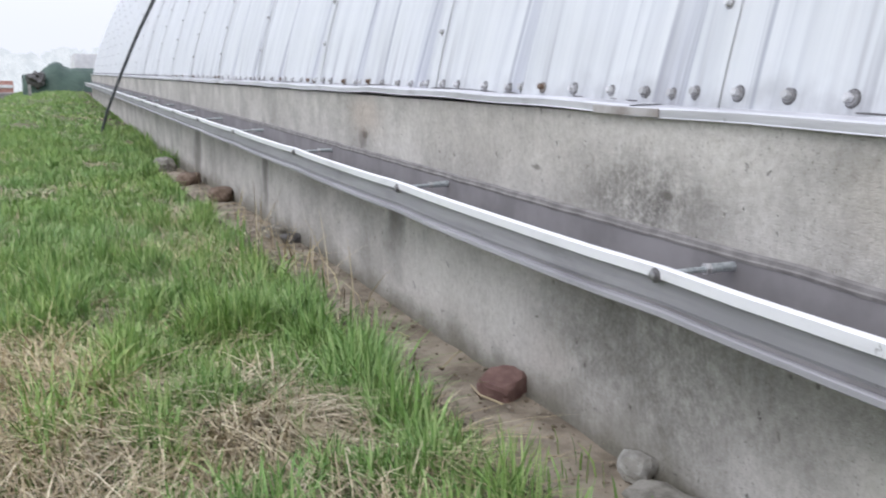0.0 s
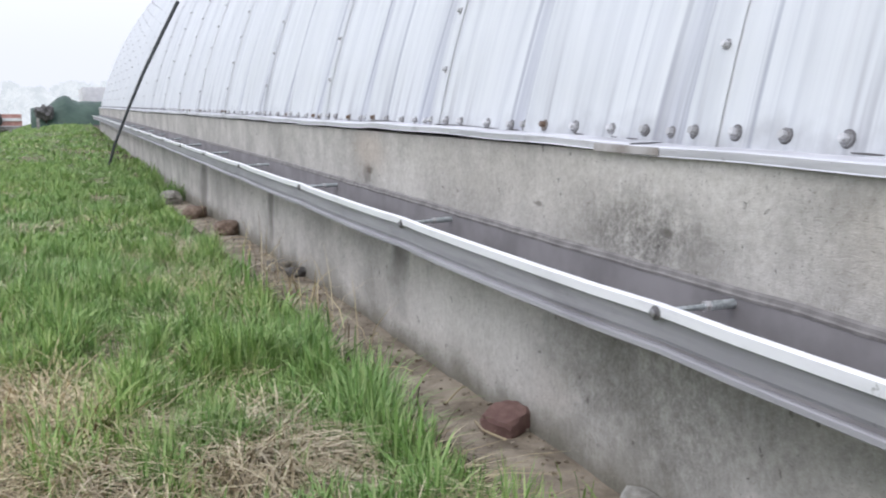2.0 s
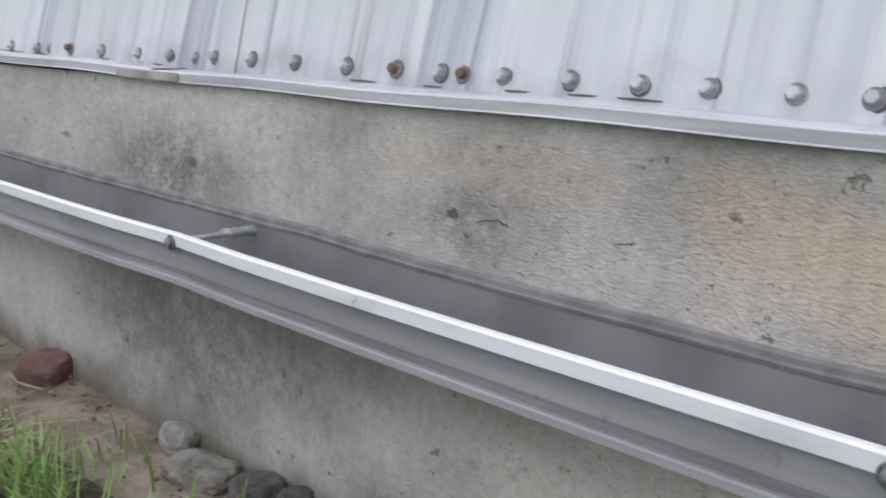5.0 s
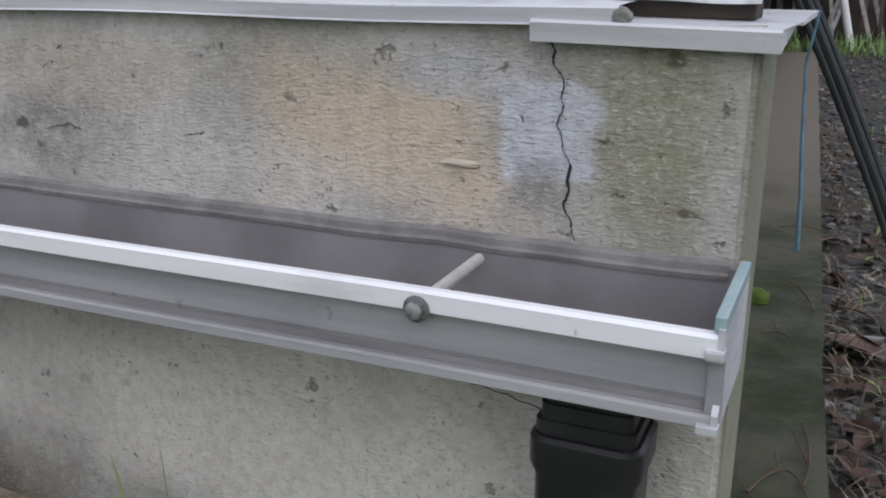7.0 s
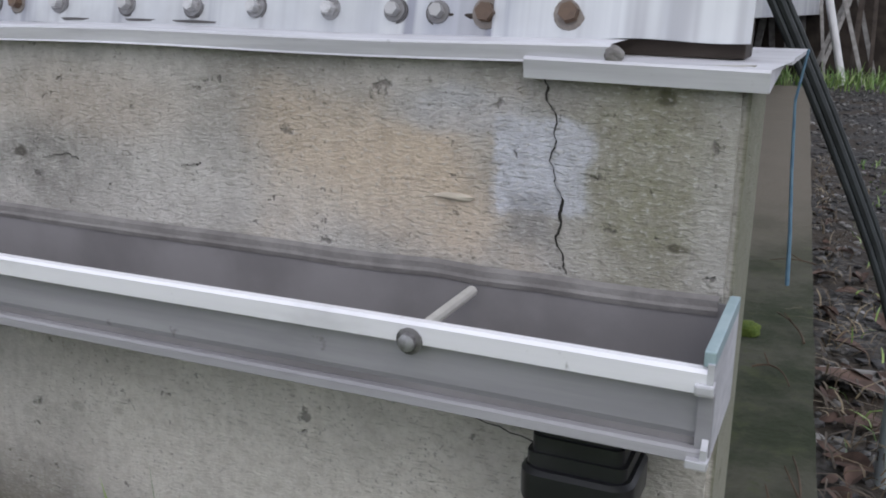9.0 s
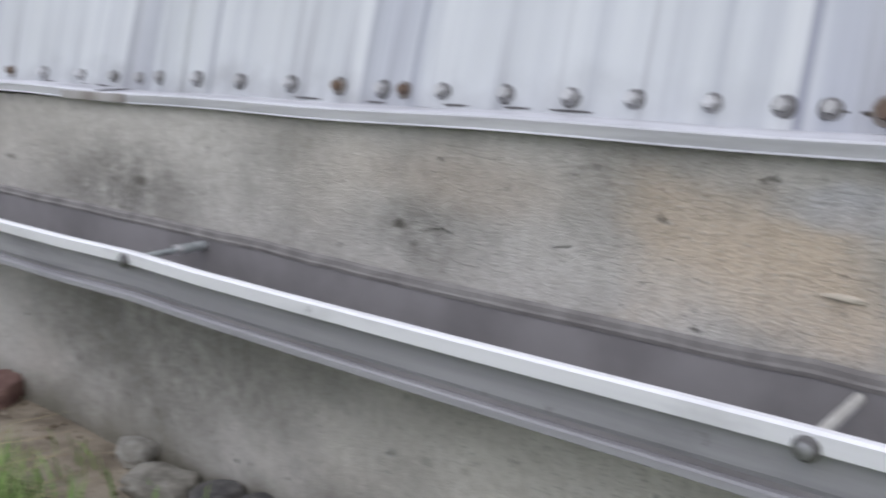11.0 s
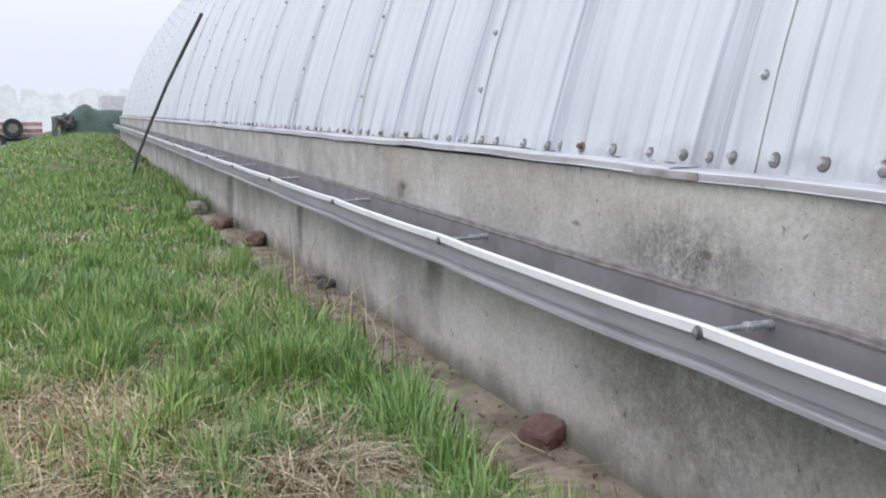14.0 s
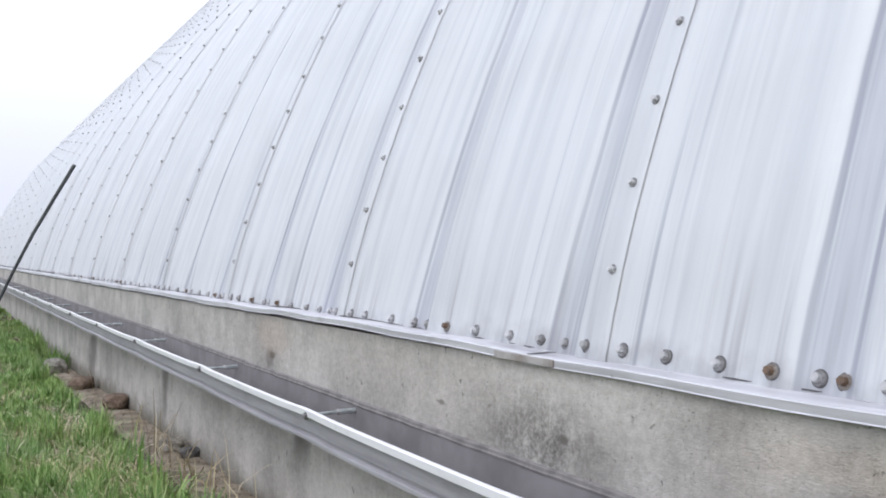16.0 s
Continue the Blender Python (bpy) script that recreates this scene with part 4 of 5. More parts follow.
# ---- grass ----
def blades(name, xs, ys, hs, ws, bends, mat, rng, base_drop=0.01, lean=None):
    n = len(xs)
    az = rng.uniform(0, 2 * np.pi, n) if lean is None else rng.normal(lean, 0.6, n)
    face = az + rng.normal(0, 0.6, n) + np.pi / 2
    zs = np.array([earth(x, y) for x, y in zip(xs, ys)]) - base_drop
    zs = np.where((xs > -0.17) & (ys < 6.9), np.maximum(zs, np.interp(ys, (0, 3, 5, 7.5), (-0.02, -0.015, -0.035, -0.07))), zs)
    vs = np.zeros((n, 7, 3))
    for k, (t, w) in enumerate(((0, 0.8), (0.42, 1.0), (0.78, 0.65), (1.0, 0.0))):
        out = hs * bends * t ** 2
        up = hs * (t - 0.42 * np.minimum(bends, 1.6) * t ** 2)
        c = np.stack([xs + out * np.cos(az), ys + out * np.sin(az), zs + up], 1)
        side = np.stack([np.cos(face) * ws * w / 2, np.sin(face) * ws * w / 2, np.zeros(n)], 1)
        if k < 3:
            vs[:, 2 * k], vs[:, 2 * k + 1] = c - side, c + side
        else:
            vs[:, 6] = c
    me = bpy.data.meshes.new(name)
    idx = np.array([0, 1, 3, 2, 2, 3, 5, 4, 4, 5, 6])
    me.vertices.add(n * 7)
    me.vertices.foreach_set("co", vs.reshape(-1))
    me.loops.add(n * 11)
    me.loops.foreach_set("vertex_index", (np.arange(n)[:, None] * 7 + idx[None]).reshape(-1))
    me.polygons.add(n * 3)
    me.polygons.foreach_set("loop_start", (np.arange(n)[:, None] * 11 + np.array([0, 4, 8])[None]).reshape(-1))
    me.update(calc_edges=True)
    me.validate()
    me.materials.append(mat)
    me.shade_smooth()
    return new(name, me)


def patchy(x, y, f, seed):
    return noise.noise((x * f, y * f, seed))


def edge_x(y):
    """Where the turf ends towards the wall."""
    if y > 6.6:
        return -0.02
    return -0.212 + 0.035 * noise.noise((y * 2.3, 1, 7)) + 0.02 * noise.noise((y * 9, 1, 2)) - (0.035 if y < 1.5 else 0)


def scatter(rng, n, y0, y1, want):
    """Places in the wedge of turf before the wall, kept with the chance want(x, y)."""
    xs, ys = [], []
    while len(xs) < n:
        u = rng.uniform(0, 1)
        y = y0 + (y1 - y0) * u
        lo = -(1.15 + 0.17 * y)
        x = rng.uniform(lo, 0)
        if x > edge_x(y) or rng.uniform() > want(x, y):
            continue
        xs.append(x), ys.append(y)
    return np.array(xs), np.array(ys)


def green_want(x, y):
    w = 0.6 + 0.8 * patchy(x, y, 2.6, 5) + 1.2 * patchy(x, y, 8, 2)
    dry = patchy(x, y, 1.5, 11) + (0.75 if y < 2.1 and x < -0.7 else 0.4 if y < 1.9 and x < -0.42 else 0)
    return min(1, max(0.06, w - 0.9 * max(0, dry)))


def dry_want(x, y):
    dry = 0.1 + 0.8 * patchy(x, y, 1.5, 11) + 1.1 * patchy(x, y, 7, 31) + (0.9 if y < 2.1 and x < -0.7 else 0.45 if y < 2.0 and x < -0.42 else 0)
    return min(1, max(0.03, dry))


rng = np.random.default_rng(7)
for y0, y1, n, h0, h1, w in ((0.9, 4.0, 60000, 0.04, 0.115, 0.0034), (4.0, 10.0, 64000, 0.035, 0.085, 0.0054), (10.0, 34.0, 56000, 0.025, 0.06, 0.014)):
    xs, ys = scatter(rng, n, y0, y1, green_want)
    tall = np.array([0.8 + 0.7 * max(-0.4, patchy(x, y, 3.2, 5)) + 0.9 * max(-0.3, patchy(x, y, 8, 2)) + (0.25 if x > edge_x(y) - 0.1 else 0) for x, y in zip(xs, ys)])
    hs = rng.uniform(h0, h1, n) * tall
    tagged(blades("green_grass", xs, ys, hs, w * rng.uniform(0.6, 1.3, n), rng.gamma(2.0, 0.22, n), GREEN, rng), "fresh green grass in uneven tufts", "grass", kind="stuff")
for y0, y1, n, h0, h1, w in ((0.9, 4.0, 14000, 0.05, 0.13, 0.0028), (4.0, 10.0, 6500, 0.035, 0.085, 0.0045), (10.0, 30.0, 3500, 0.03, 0.07, 0.011)):
    xs, ys = scatter(rng, n, y0, y1, dry_want)
    hs = rng.uniform(h0, h1, n)
    tagged(blades("dry_grass", xs, ys, hs, w * rng.uniform(0.6, 1.2, n), rng.uniform(0.5, 2.2, n), STRAW, rng), "pale dead grass lying between green tufts", "grass", kind="stuff")
# drooping tussocks of last year's grass
for cx, cy, spread, n, lean in ((-0.5, 1.6, 0.05, 420, -1.2), (-0.62, 1.52, 0.05, 320, -1.9), (-0.84, 1.62, 0.06, 380, -1.5), (-0.95, 2.05, 0.08, 320, -2.4), (-0.33, 1.36, 0.03, 140, -0.9), (-0.72, 1.8, 0.05, 260, -1.0)):
    xs, ys = rng.normal(cx, spread, n), rng.normal(cy, spread, n)
    ob = blades("straw_tussock", xs, ys, rng.uniform(0.08, 0.17, n), rng.uniform(0.0018, 0.0036, n), rng.uniform(0.7, 1.9, n), STRAW, rng, 0.01, lean)
    tagged(ob, "pale drooping tussock of dead grass", "grass", "dead grass tussocks", kind="stuff")
n = 16000
xs, ys = rng.uniform(-3.4, -0.25, n), rng.uniform(-2.2, 1.0, n)
tagged(blades("green_grass", xs, ys, rng.uniform(0.04, 0.11, n), rng.uniform(0.004, 0.008, n), rng.gamma(2.0, 0.22, n), GREEN, rng), "fresh green grass in uneven tufts", "grass", kind="stuff")
# tall blades leaning over the ledge, and a few at the near end
n = 420
ys = np.concatenate([rng.uniform(1.3, 3.4, 160), rng.uniform(6.3, 8.6, 260)])
xs = np.array([edge_x(y) for y in ys]) - rng.uniform(-0.01, 0.07, n)
keep = np.array([patchy(0, y, 4.0, 9) > -0.15 or y > 6 for y in ys])
xs, ys = xs[keep], ys[keep]
tagged(blades("tall_grass", xs, ys, rng.uniform(0.08, 0.17, len(xs)), rng.uniform(0.004, 0.008, len(xs)), rng.gamma(2.0, 0.18, len(xs)), GREEN, rng), "broad green blades leaning over the ledge", "grass", kind="stuff")
xs, ys = rng.uniform(-0.2, -0.07, 46), np.concatenate([rng.uniform(0.42, 0.58, 10), rng.uniform(0.95, 1.4, 36)])
tagged(blades("tall_grass", xs, ys, np.concatenate([rng.uniform(0.1, 0.19, 10), rng.uniform(0.03, 0.08, 36)]), rng.uniform(0.003, 0.006, 46), rng.gamma(2.0, 0.12, 46), GREEN, rng), "few green blades at the wall's near end", "grass", kind="stuff")
n = 260
xs, ys = rng.uniform(-0.21, -0.04, n), rng.uniform(0.74, 1.02, n)
tagged(blades("dead_litter", xs, ys, rng.uniform(0.02, 0.07, n), rng.uniform(0.002, 0.005, n), rng.gamma(3.0, 0.4, n), LITTER, rng), "dark dead grass at the ledge's broken end", "grass", kind="stuff")
n = 110
xs, ys = rng.uniform(-0.21, -0.06, n), rng.uniform(0.72, 1.0, n)
tagged(blades("short_grass", xs, ys, rng.uniform(0.02, 0.065, n), rng.uniform(0.002, 0.005, n), rng.gamma(2.0, 0.25, n), GREEN, rng), "short green grass at the ledge's broken end", "grass", kind="stuff")
n = 900
ys = rng.uniform(0.95, 3.6, n)
xs = np.array([edge_x(y) for y in ys]) + rng.normal(0.012, 0.022, n)
tagged(blades("dead_litter", xs, ys, rng.uniform(0.015, 0.06, n), rng.uniform(0.002, 0.005, n), rng.gamma(3.0, 0.4, n), LITTER, rng), "dark dead thatch where the turf meets the ledge", "grass", kind="stuff")
n = 84
ys = np.concatenate([rng.normal(3.4, 0.18, 30), rng.normal(2.65, 0.3, 36), rng.uniform(2.4, 4.6, 18)])
xs = -0.1 - np.abs(rng.normal(0, 0.045, n))
tagged(blades("dry_stalks", xs, ys, rng.uniform(0.08, 0.27, n), rng.uniform(0.002, 0.0045, n), rng.gamma(2.0, 0.4, n), STRAW, rng, -0.01), "thin dry stalks leaning on the ledge", "dry stalks", kind="stuff")

def crumbs(n, rng):
    bm = bmesh.new()
    bmesh.ops.create_icosphere(bm, subdivisions=1, radius=1)
    base = np.array([v.co for v in bm.verts])
    faces = np.array([[v.index for v in f.verts] for f in bm.faces])
    bm.free()
    vs, fs = [], []
    for i in range(n):
        y = 0.85 + 5.5 * rng.uniform() ** 1.5
        x = -rng.uniform(0.004, 0.16)
        r = 0.0015 + 0.0035 * rng.uniform() ** 3
        b = base * (1 + rng.normal(0, 0.18, (len(base), 1))) * np.array([1.1, 1.0, 0.7]) * r
        vs.append(b + np.array([x, y, ledge_top(y) + r * 0.2 + 0.004]))
        fs.append(faces + i * len(base))
    return arrays("soil_crumbs", np.concatenate(vs).tolist(), np.concatenate(fs).tolist(), CRUMB)


k = Mat("soil crumb", 0.95)
k.colour(k.ramp(k.island(), (0.0, (0.13, 0.1, 0.07)), (0.6, (0.22, 0.18, 0.135)), (1.0, (0.36, 0.32, 0.26)))).bump(k.noise(90, 4), 0.4, 0.003)
CRUMB = k.m
tagged(new("soil_crumbs", crumbs(900, rng)), "crumbs of soil and grit on the ledge", "grit", kind="stuff")

# straws lying on the ledge
straw_line = thing("fallen_straw", "loose bent straws lying on the ledge", "straw", kind="stuff")
for i in range(16):
    y = random.uniform(1.5, 4.4)
    x = random.uniform(-0.16, -0.03)
    a, l = random.uniform(0, 3.1), random.uniform(0.05, 0.13)
    z = ledge_top(y) + 0.009
    pts = [(x + l * (t - 0.5) * math.cos(a) + 0.01 * math.sin(t * 3), y + l * (t - 0.5) * math.sin(a), z + 0.012 * math.sin(t * 3.1)) for t in (0, 0.3, 0.6, 1)]
    part("straw", tube(pts, 0.0014, 5), STRAW, straw_line)
part("straw", tube([(-0.085, 1.7, ledge_top(1.7) + 0.01), (-0.095, 1.64, ledge_top(1.6) + 0.012), (-0.075, 1.585, ledge_top(1.6) + 0.01)], 0.002, 5), STRAW, straw_line)

# ---- leaning dark bar ----
tagged(new("leaning_pole", smooth(mesh_of("leaning_pole", tube([(-0.355, 9.5, -0.02), (-0.285, 9.5, 0.21), (-0.15, 9.5, 0.54), (0.0, 9.5, 0.88), (0.16, 9.5, 1.2), (0.345, 9.5, 1.56)], 0.013, 8, None, 0.018), RUBBER))),
       "dark thin pole leaning from the grass against the shed", "pole")

# ---- ground by the shed's end ----


def slab_mesh():
    bm = bmesh.new()
    lo, hi = [], []
    n = 60
    for i in range(n + 1):
        x = 0.125 + 6.9 * i / n
        y = -0.046 + 0.0475 * (x - 0.125) + 0.006 * noise.noise((x * 5, 0, 0))
        hi.append((bm.verts.new((x, y + 0.01, 0.0 + 0.003 * noise.noise((x * 4, 1, 1)))), bm.verts.new((x, 0.9, 0.0))))
        lo.append(bm.verts.new((x, y, -0.2)))
    for i in range(n):
        bm.faces.new((hi[i][0], hi[i + 1][0], hi[i + 1][1], hi[i][1]))
        bm.faces.new((lo[i], lo[i + 1], hi[i + 1][0], hi[i][0]))
    bm.faces.new((lo[0], hi[0][0], hi[0][1]))
    bm.faces.new((lo[-1], hi[-1][1], hi[-1][0]))
    return bm


tagged(new("slab", mesh_of("slab", slab_mesh(), MOSSY)), "mossy concrete apron slab along the shed's end", "slab", kind="structure")


def pebbles(n, rng):
    bm = bmesh.new()
    bmesh.ops.create_icosphere(bm, subdivisions=1, radius=1)
    base = np.array([v.co for v in bm.verts])
    faces = np.array([[v.index for v in f.verts] for f in bm.faces])
    bm.free()
    vs, fs = [], []
    for i in range(n):
        x = 0.5 + 8 * rng.uniform() ** 1.5
        y = rng.uniform(-0.9, -0.05 + 0.0475 * x)
        r = rng.uniform(0.004, 0.014)
        b = base * (1 + rng.normal(0, 0.16, (len(base), 1))) * np.array([1.2, 0.9, 0.65]) * r
        c, q = math.cos(i), math.sin(i)
        b = b @ np.array([[c, q, 0], [-q, c, 0], [0, 0, 1]])
        vs.append(b + np.array([x, y, earth(x, y) + r * 0.25]))
        fs.append(faces + i * len(base))
    return arrays("gravel", np.concatenate(vs).tolist(), np.concatenate(fs).tolist(), PEBBLE)


k = Mat("pebble", 0.6)
k.colour(k.ramp(k.island(), (0.0, (0.03, 0.03, 0.032)), (0.6, (0.09, 0.088, 0.085)), (0.9, (0.2, 0.195, 0.185)), (1.0, (0.32, 0.31, 0.3)))).bump(k.noise(80, 4), 0.3, 0.003)
PEBBLE = k.m
tagged(new("gravel", pebbles(4200, rng)), "dark wet gravel beside the slab", "gravel", kind="stuff")
n = 520
xs = 0.25 + 3.2 * rng.uniform(0, 1, n) ** 1.4
ys = -0.055 + 0.0475 * xs - np.abs(rng.normal(0, 0.06, n))
tagged(blades("weeds", xs, ys, rng.uniform(0.015, 0.06, n), rng.uniform(0.002, 0.004, n), rng.uniform(0.6, 2.4, n), LITTER, rng), "dead weeds and litter along the slab's edge", "weeds", kind="stuff")
xs, ys = 0.3 + 3.0 * rng.uniform(0, 1, 160), rng.uniform(-0.22, -0.05, 160)
tagged(blades("weeds", xs, ys, rng.uniform(0.015, 0.05, 160), rng.uniform(0.003, 0.005, 160), rng.uniform(0.2, 1.2, 160), GREEN, rng), "low green weeds along the slab's edge", "weeds", kind="stuff")
xs, ys = rng.uniform(6.9, 8.2, 600), rng.uniform(-0.4, 1.0, 600)
tagged(blades("weeds", xs, ys, rng.uniform(0.06, 0.2, 600), rng.uniform(0.006, 0.012, 600), rng.uniform(0.1, 0.8, 600), GREEN, rng), "green weeds at the foot of the timber", "weeds", kind="stuff")

def arc(p0, p1, p2, n=12):
    p0, p1, p2 = Vector(p0), Vector(p1), Vector(p2)
    return [(1 - t) ** 2 * p0 + 2 * t * (1 - t) * p1 + t * t * p2 for t in (i / n for i in range(n + 1))]


twig_label = "thin brown twig lying on the mossy slab"
for pts in (((0.3, 0.055, 0.006), (0.42, 0.03, 0.012), (0.36, 0.005, 0.008), (0.24, -0.02, 0.006)), ((0.8, 0.09, 0.006), (0.86, 0.06, 0.02), (0.74, 0.03, 0.006)),
            ((0.95, 0.02, 0.006), (1.0, 0.05, 0.02), (1.1, 0.075, 0.008)), ((0.34, 0.0, 0.006), (0.44, -0.012, 0.01), (0.5, 0.01, 0.006)), ((1.5, 0.02, 0.006), (1.56, 0.08, 0.02), (1.5, 0.12, 0.006))):
    line = arc(pts[0], Vector(pts[1]) + Vector((random.uniform(-0.06, 0.06), random.uniform(-0.02, 0.02), 0)), pts[-1], 9)
    bm = tube(line, 0.002, 6, None, 0.001)
    a, b = line[3], line[6]
    tube([a, a.lerp(b, 0.5) + Vector((0.03, 0.02, 0.012))], 0.0016, 5, bm, 0.001)
    tagged(new("twig", mesh_of("twig", bm, BROWN_WOOD)), twig_label, "twig", "twigs on the slab")


for dx, dy, r in ((0, -0.002, 0.0062), (0.016, -0.009, 0.0056), (-0.008, 0.007, 0.0045)):
    pts = arc((0.46 + dx, 0.2 + dy, 0.78), (0.57 + dx, 0.05 + dy, 0.5), (0.61 + dx, -0.055 + dy, 0.262), 14)
    pts += arc(pts[-1], (0.62 + dx * 0.3, -0.11 + dy * 0.5, 0.13), (0.62 + dx * 0.3, -0.117 + dy * 0.5, 0.0), 8)[1:]
    tagged(new("black_cable", smooth(mesh_of("black_cable", tube(pts, r, 8), RUBBER))), "thick black cable hanging down at the shed's end", "cable", "bundle of black cables")
tagged(new("blue_cord", mesh_of("blue_cord", tube([(0.3, 0.038, 0.519), (0.3, 0.045, 0.47), (0.302, 0.041, 0.4), (0.3, 0.036, 0.34), (0.3, 0.033, 0.285)], 0.0013, 6, None, 0.0022), BLUE_CORD)), "frayed blue cord hanging from the sill strip", "cord")
def conduit():
    """An open upright pipe with a wall."""
    bm = bmesh.new()
    rings = []
    for r, z in ((0.021, -0.02), (0.021, 0.095), (0.0225, 0.099), (0.0245, 0.096), (0.0245, -0.1)):
        rings.append([bm.verts.new((0.62 + r * math.cos(2 * math.pi * j / 20), -0.117 + r * math.sin(2 * math.pi * j / 20), z + (0.012 * math.cos(2 * math.pi * j / 20) if z > 0 else 0))) for j in range(20)])
    for p, q in zip(rings, rings[1:]):
        for j in range(20):
            bm.faces.new((p[j], p[(j + 1) % 20], q[(j + 1) % 20], q[j]))
    bm.faces.new(rings[0])
    return bm


tagged(new("pale_pipe", smooth(mesh_of("pale_pipe", conduit(), CONDUIT))), "pale bluish conduit pipe taking in the cables", "pipe")

tagged(new("moss_clump", smooth(mesh_of("moss_clump", stone(0.06, 0.05, 0.03, 91), MOSS), 0.9)), "small bright green moss clump at the wall's foot", "moss").matrix_world = pose(0.98, 0.118, 0.006)


def leaf_mesh(l, w, curl):
    """A dry leaf: a pointed oval, curled along its rib."""
    vs, fs = [], []
    for i in range(7):
        u = i / 6
        h = w * math.sin(math.pi * (0.04 + 0.92 * u)) / 2
        vs += [(l * (u - 0.5), -h, curl * h * 2), (l * (u - 0.5), 0, 0.004 * math.sin(u * 3)), (l * (u - 0.5), h, curl * h * 2)]
    for i in range(6):
        for j in range(2):
            fs.append((3 * i + j, 3 * i + 3 + j, 3 * i + 4 + j, 3 * i + 1 + j))
    return arrays("dead_leaf", vs, fs, LEAF)


LEAVES = [leaf_mesh(0.07, 0.04, 0.3), leaf_mesh(0.05, 0.03, 0.5), leaf_mesh(0.04, 0.022, -0.2)]
for i in range(46):
    x = 0.3 + 2.4 * random.random() ** 1.3
    y = -0.06 + 0.0475 * x - abs(random.gauss(0, 0.09))
    ob = tagged(new("dead_leaf", LEAVES[i % 3]), "curled brown dead leaf beside the slab", "leaf", "dead leaves by the slab")
    ob.matrix_world = pose(x, y, earth(x, y) + 0.012, random.uniform(-20, 20), random.uniform(-20, 20), random.uniform(0, 360))
big_leaf = tagged(new("dead_leaf", leaf_mesh(0.13, 0.075, 0.15)), "broad reddish-brown dead leaf beside the slab", "leaf", "dead leaves by the slab")
big_leaf.matrix_world = pose(0.93, -0.055, earth(0.93, -0.055) + 0.02, 8, -6, 70)
tagged(new("board_scrap", mesh_of("board_scrap", box(-0.09, -0.02, 0, 0.09, 0.02, 0.012, 0.003), GREY_WOOD)), "grey scrap of board lying in the litter", "board").matrix_world = pose(1.0, -0.1, earth(1.0, -0.1) + 0.004, 0, 0, 100)

# ---- timber heap beyond the yard ----
heap = thing("timber_heap", "heap of grey boards and poles leaning on dark timber", "timber")
part("backing", box(9.6, -3.0, -0.3, 9.9, 2.2, 1.9, 0.03), DARK_WOOD, heap, "dark stacked timber")
for y0, y1, w, mat in ((0.66, 0.78, 0.05, GREY_WOOD), (0.55, 0.62, 0.045, GREY_WOOD), (0.42, 0.5, 0.055, GREY_WOOD), (0.36, 0.14, 0.04, GREY_WOOD), (0.02, 0.0, 0.05, DARK_WOOD), (-0.1, 0.14, 0.035, GREY_WOOD), (-0.14, -0.12, 0.035, DARK_WOOD),
                       (-0.2, 0.02, 0.04, GREY_WOOD), (0.3, 0.1, 0.035, GREY_WOOD), (0.85, 0.8, 0.06, GREY_WOOD), (-0.35, -0.3, 0.06, GREY_WOOD), (-0.5, -0.3, 0.05, GREY_WOOD), (-0.7, -0.75, 0.06, DARK_WOOD), (0.22, 0.34, 0.03, GREY_WOOD)):
    bm = box(-0.012, -w / 2, 0, 0.012, w / 2, 1.7, 0.003)
    ob = part("board", bm, mat, heap)
    d = Vector((1.0, (y1 - y0) * 2.2, 1.6)).normalized()
    ob.matrix_local = Matrix.Translation((8.35 + random.uniform(-0.15, 0.25), y0, -0.08)) @ Vector((0, 0, 1)).rotation_difference(d).to_matrix().to_4x4()
part("pole", tube([(8.0, 0.07, -0.05), (8.15, 0.25, 0.63), (8.4, 0.46, 1.5)], 0.033, 10), WHITE_PAINT, heap, "pale round pole")

# ---- far yard: trailer, tarpaulin mound, container, post, trees with haze glow ----
trailer = thing("flatbed_trailer", "low flatbed trailer with red side boards and spare wheel", "trailer", at=pose(0.2, 0, 0))
part("deck", box(-6.5, 32.6, -0.22, -2.0, 34.4, -0.1, 0.02), GREY_WOOD, trailer)
part("frame", box(-6.5, 32.7, -0.34, -1.95, 32.8, -0.23, 0.01), DARK_STONE, trailer)
part("drawbar", tube([(-2.0, 33.5, -0.2), (-1.1, 33.5, -0.24)], 0.05, 8), DARK_STONE, trailer)
part("side_board", box(-3.45, 32.58, -0.08, -1.95, 32.64, 0.28, 0.01), RED_PAINT, trailer, "red board paled for haze")
part("side_board", box(-3.4, 32.55, 0.06, -1.97, 32.575, 0.16, 0.005), WHITE_PAINT, trailer, "pale stripe board")
part("fender", box(-4.4, 32.45, -0.14, -3.5, 32.6, 0.02, 0.03), GREY_STONE, trailer)


def wheel(x, y, z):
    bm = bmesh.new()
    prof = [(0.16, -0.09), (0.27, -0.1), (0.3, -0.06), (0.3, 0.06), (0.27, 0.1), (0.16, 0.09)]
    rings = [[bm.verts.new((r * math.cos(2 * math.pi * j / 24), d, r * math.sin(2 * math.pi * j / 24))) for r, d in prof] for j in range(24)]
    for j in range(24):
        a, b = rings[j], rings[(j + 1) % 24]
        for i in range(6):
            bm.faces.new((a[i], a[(i + 1) % 6], b[(i + 1) % 6], b[i]))
    tyre = part("wheel", bm, RUBBER, trailer, "black tyre")
    tyre.matrix_local = pose(x, y, z)
    part("rim", tube([(0, -0.06, 0), (0, 0.06, 0)], 0.165, 16), GREY_STONE, tyre, "grey rim")


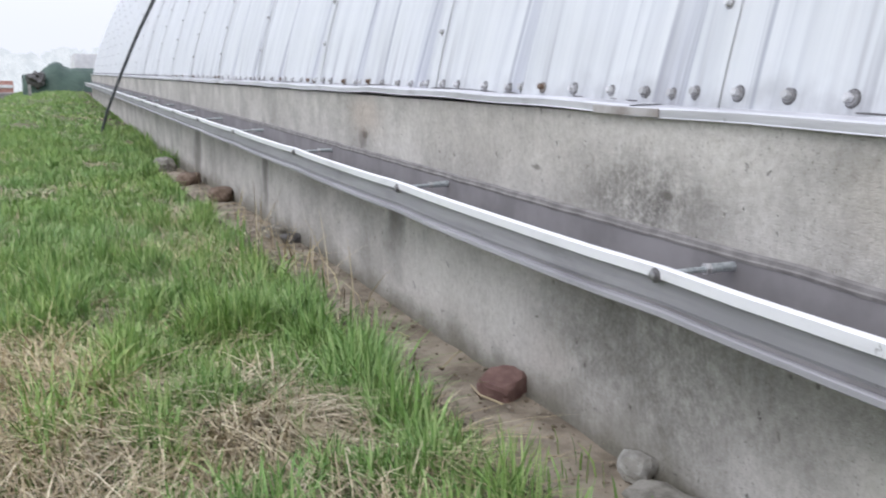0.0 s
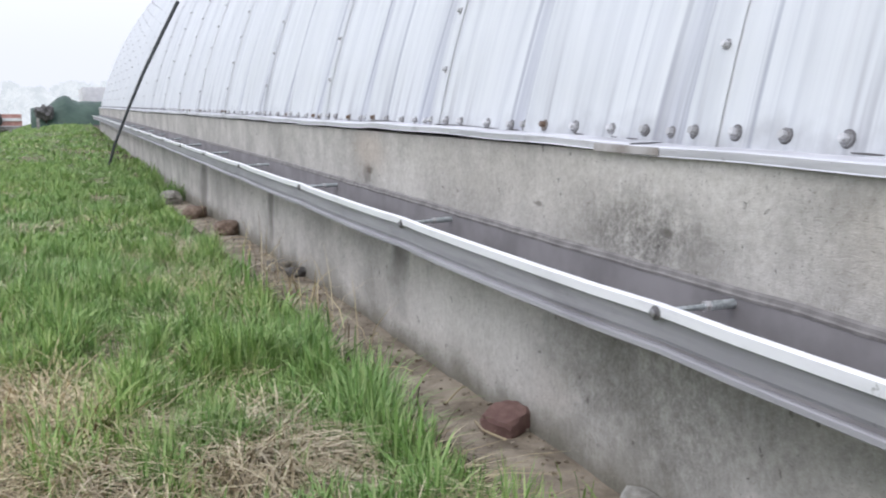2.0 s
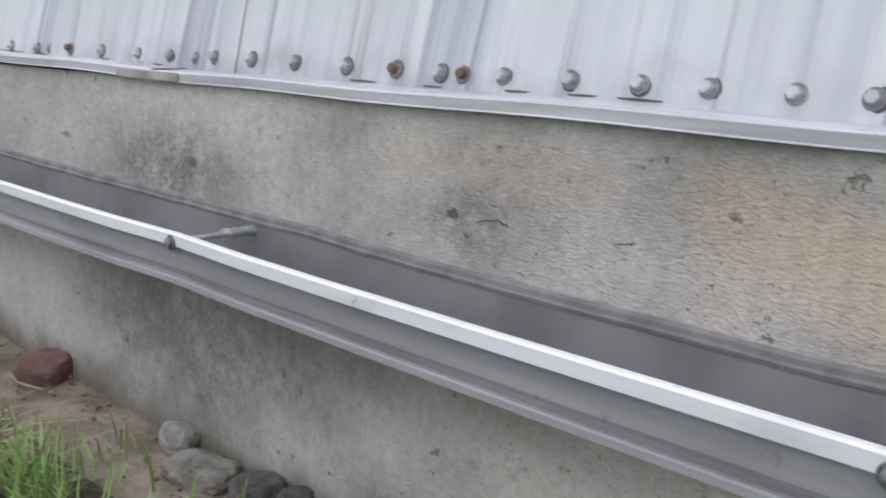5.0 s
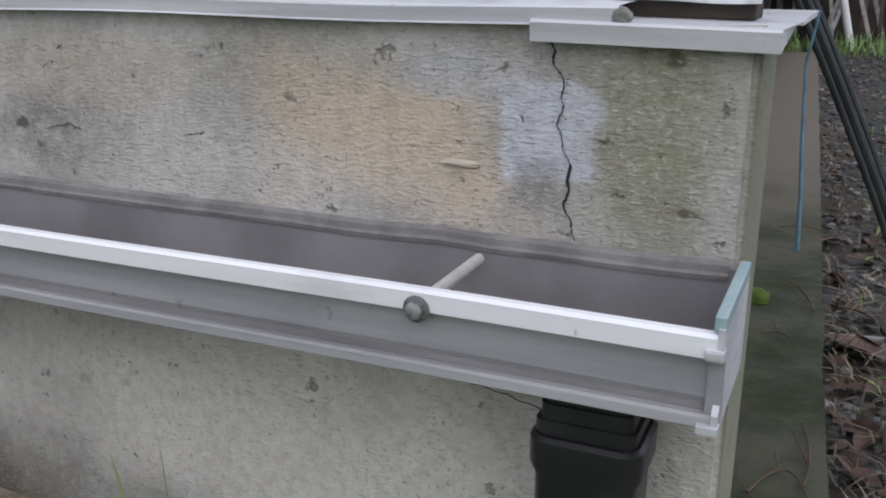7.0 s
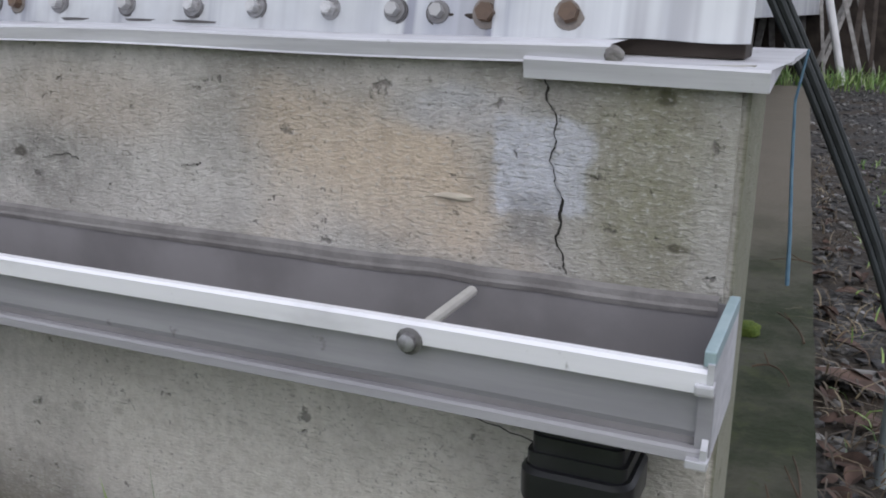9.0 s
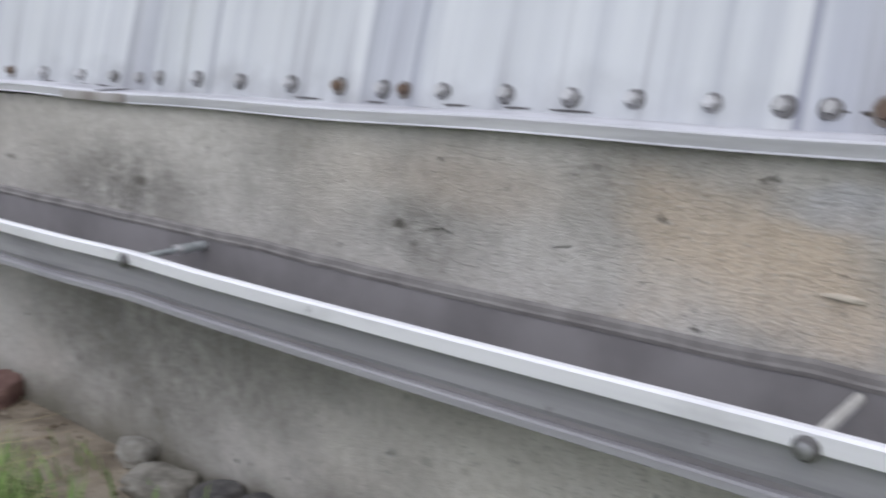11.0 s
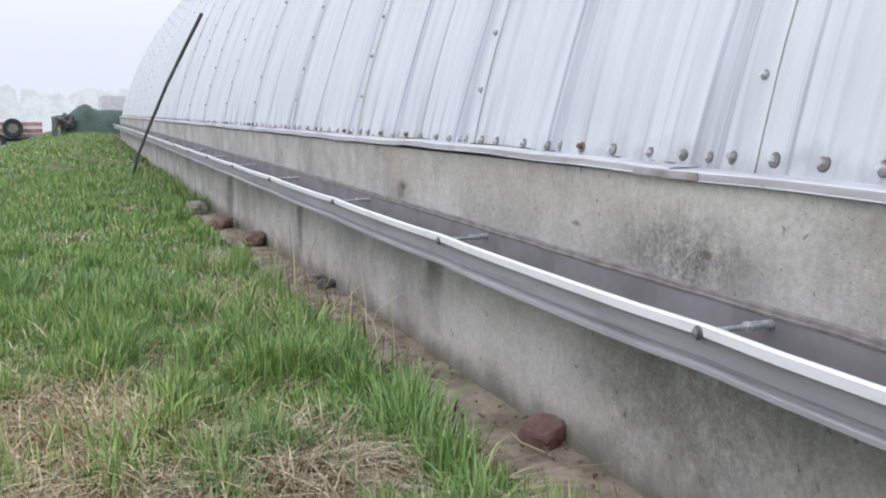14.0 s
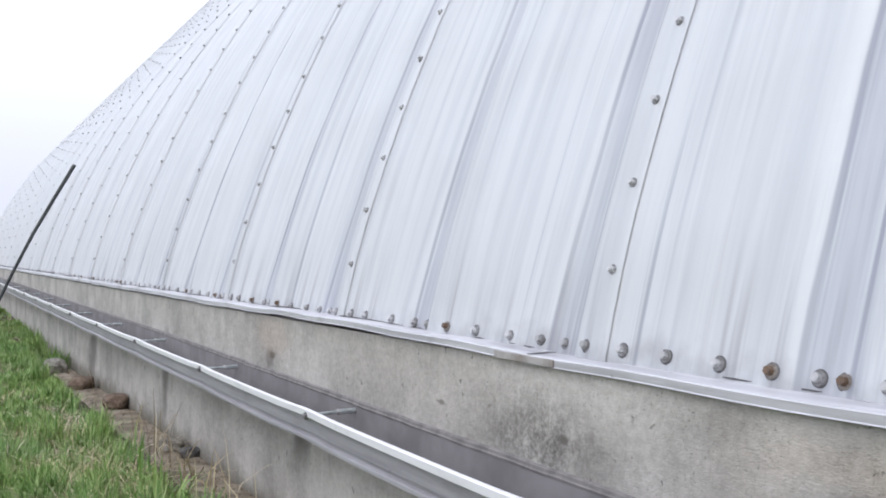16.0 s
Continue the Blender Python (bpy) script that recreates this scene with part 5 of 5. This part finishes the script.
wheel(-3.95, 32.5, -0.33), wheel(-3.3, 32.5, -0.36), wheel(-2.8, 32.45, 0.1)


def mound():
    bm = bmesh.new()
    n, m = 30, 12
    rows = []
    for i in range(n + 1):
        x = -1.3 + 2.0 * i / n
        u = i / n
        top = float(np.interp(u, (0, 0.08, 0.17, 0.29, 0.36, 0.43, 0.53, 1), (0.5, 0.5, 0.54, 0.74, 0.8, 0.76, 0.66, 0.66))) + 0.03 * noise.noise((u * 9, 0, 0))
        rows.append([bm.verts.new((x + 0.03 * noise.noise((i, j, 1.5)), 24 + 2.0 * j / m, -0.5 + (top + 0.5) * math.sin(math.pi * min(1, 0.02 + j / m)) ** 0.4 + 0.03 * noise.noise((i * 0.7, j * 0.9, 4)))) for j in range(m + 1)])
    for a, b in zip(rows, rows[1:]):
        for j in range(m):
            bm.faces.new((a[j], a[j + 1], b[j + 1], b[j]))
    bm.faces.new(rows[0]), bm.faces.new(rows[-1])
    return bm


tagged(new("tarpaulin_mound", smooth(mesh_of("tarpaulin_mound", mound(), TARP), 1.2)), "dark green tarpaulin draped over a tall heap", "tarpaulin")


def bundle():
    """A lumpy bundle, longer than high, with ragged lobes."""
    bm = bmesh.new()
    bmesh.ops.create_icosphere(bm, subdivisions=4, radius=1)
    for v in bm.verts:
        p = v.co.copy()
        f = 1 + 0.55 * noise.noise(p * 1.6) + 0.3 * noise.noise(p * 3.9) + 0.12 * noise.noise(p * 9)
        v.co = Vector((p.x * 0.21, p.y * 0.2, p.z * 0.15)) * f
    return bm


tagged(new("rolled_tarpaulin", mesh_of("rolled_tarpaulin", bundle(), DARK_STONE)), "dark lumpy roll beside the green tarpaulin", "tarpaulin").matrix_world = pose(-0.98, 24.2, 0.4)
tagged(new("bundle_post", mesh_of("bundle_post", box(-1.01, 24.17, -0.5, -0.95, 24.23, 0.34, 0.008), DARK_WOOD)), "dark post carrying the bundle", "post")
shed_far = thing("container", "pale grey container standing far behind", "container")
part("body", box(0.28, 40, -1.0, 3.2, 46, 1.28, 0.02), WHITE_PAINT, shed_far)
for i in range(8):
    part("rib", box(0.4 + i * 0.35, 39.97, -0.9, 0.48 + i * 0.35, 40.0, 1.2), WHITE_PAINT, shed_far)
tagged(new("fence_post", mesh_of("fence_post", box(-1.16, 22, -0.45, -1.1, 22.06, 0.3, 0.008), GREY_WOOD)), "short grey wooden post in the grass", "post", "posts in the yard")
tagged(new("fence_post", mesh_of("fence_post", box(-1.9, 27, -0.6, -1.84, 27.06, 0.0, 0.008), GREY_WOOD)), "short grey wooden post in the grass", "post", "posts in the yard")
tagged(new("log", smooth(mesh_of("log", tube([(-3.0, 29, -0.42), (-0.9, 27.5, -0.28)], 0.07, 10), GREY_WOOD))), "grey log lying in the yard", "log")


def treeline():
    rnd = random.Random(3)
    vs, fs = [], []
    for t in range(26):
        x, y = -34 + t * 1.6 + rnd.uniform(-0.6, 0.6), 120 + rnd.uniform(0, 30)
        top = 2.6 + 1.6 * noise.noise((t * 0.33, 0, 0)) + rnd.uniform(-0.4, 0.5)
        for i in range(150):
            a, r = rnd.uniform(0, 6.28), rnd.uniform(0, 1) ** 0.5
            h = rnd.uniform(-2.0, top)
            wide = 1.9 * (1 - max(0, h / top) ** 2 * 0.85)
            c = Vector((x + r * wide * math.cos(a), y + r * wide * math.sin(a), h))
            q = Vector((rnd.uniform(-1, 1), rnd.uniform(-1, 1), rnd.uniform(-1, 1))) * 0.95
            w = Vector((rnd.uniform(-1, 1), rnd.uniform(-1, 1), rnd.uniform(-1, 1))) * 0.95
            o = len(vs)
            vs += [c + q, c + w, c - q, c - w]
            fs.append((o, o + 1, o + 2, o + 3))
    return arrays("distant_trees", [tuple(v) for v in vs], fs, HAZE_GLOW)


tagged(new("backdrop", treeline()), "row of trees beyond the yard, hazed by a glowing colour", "backdrop", kind="structure")
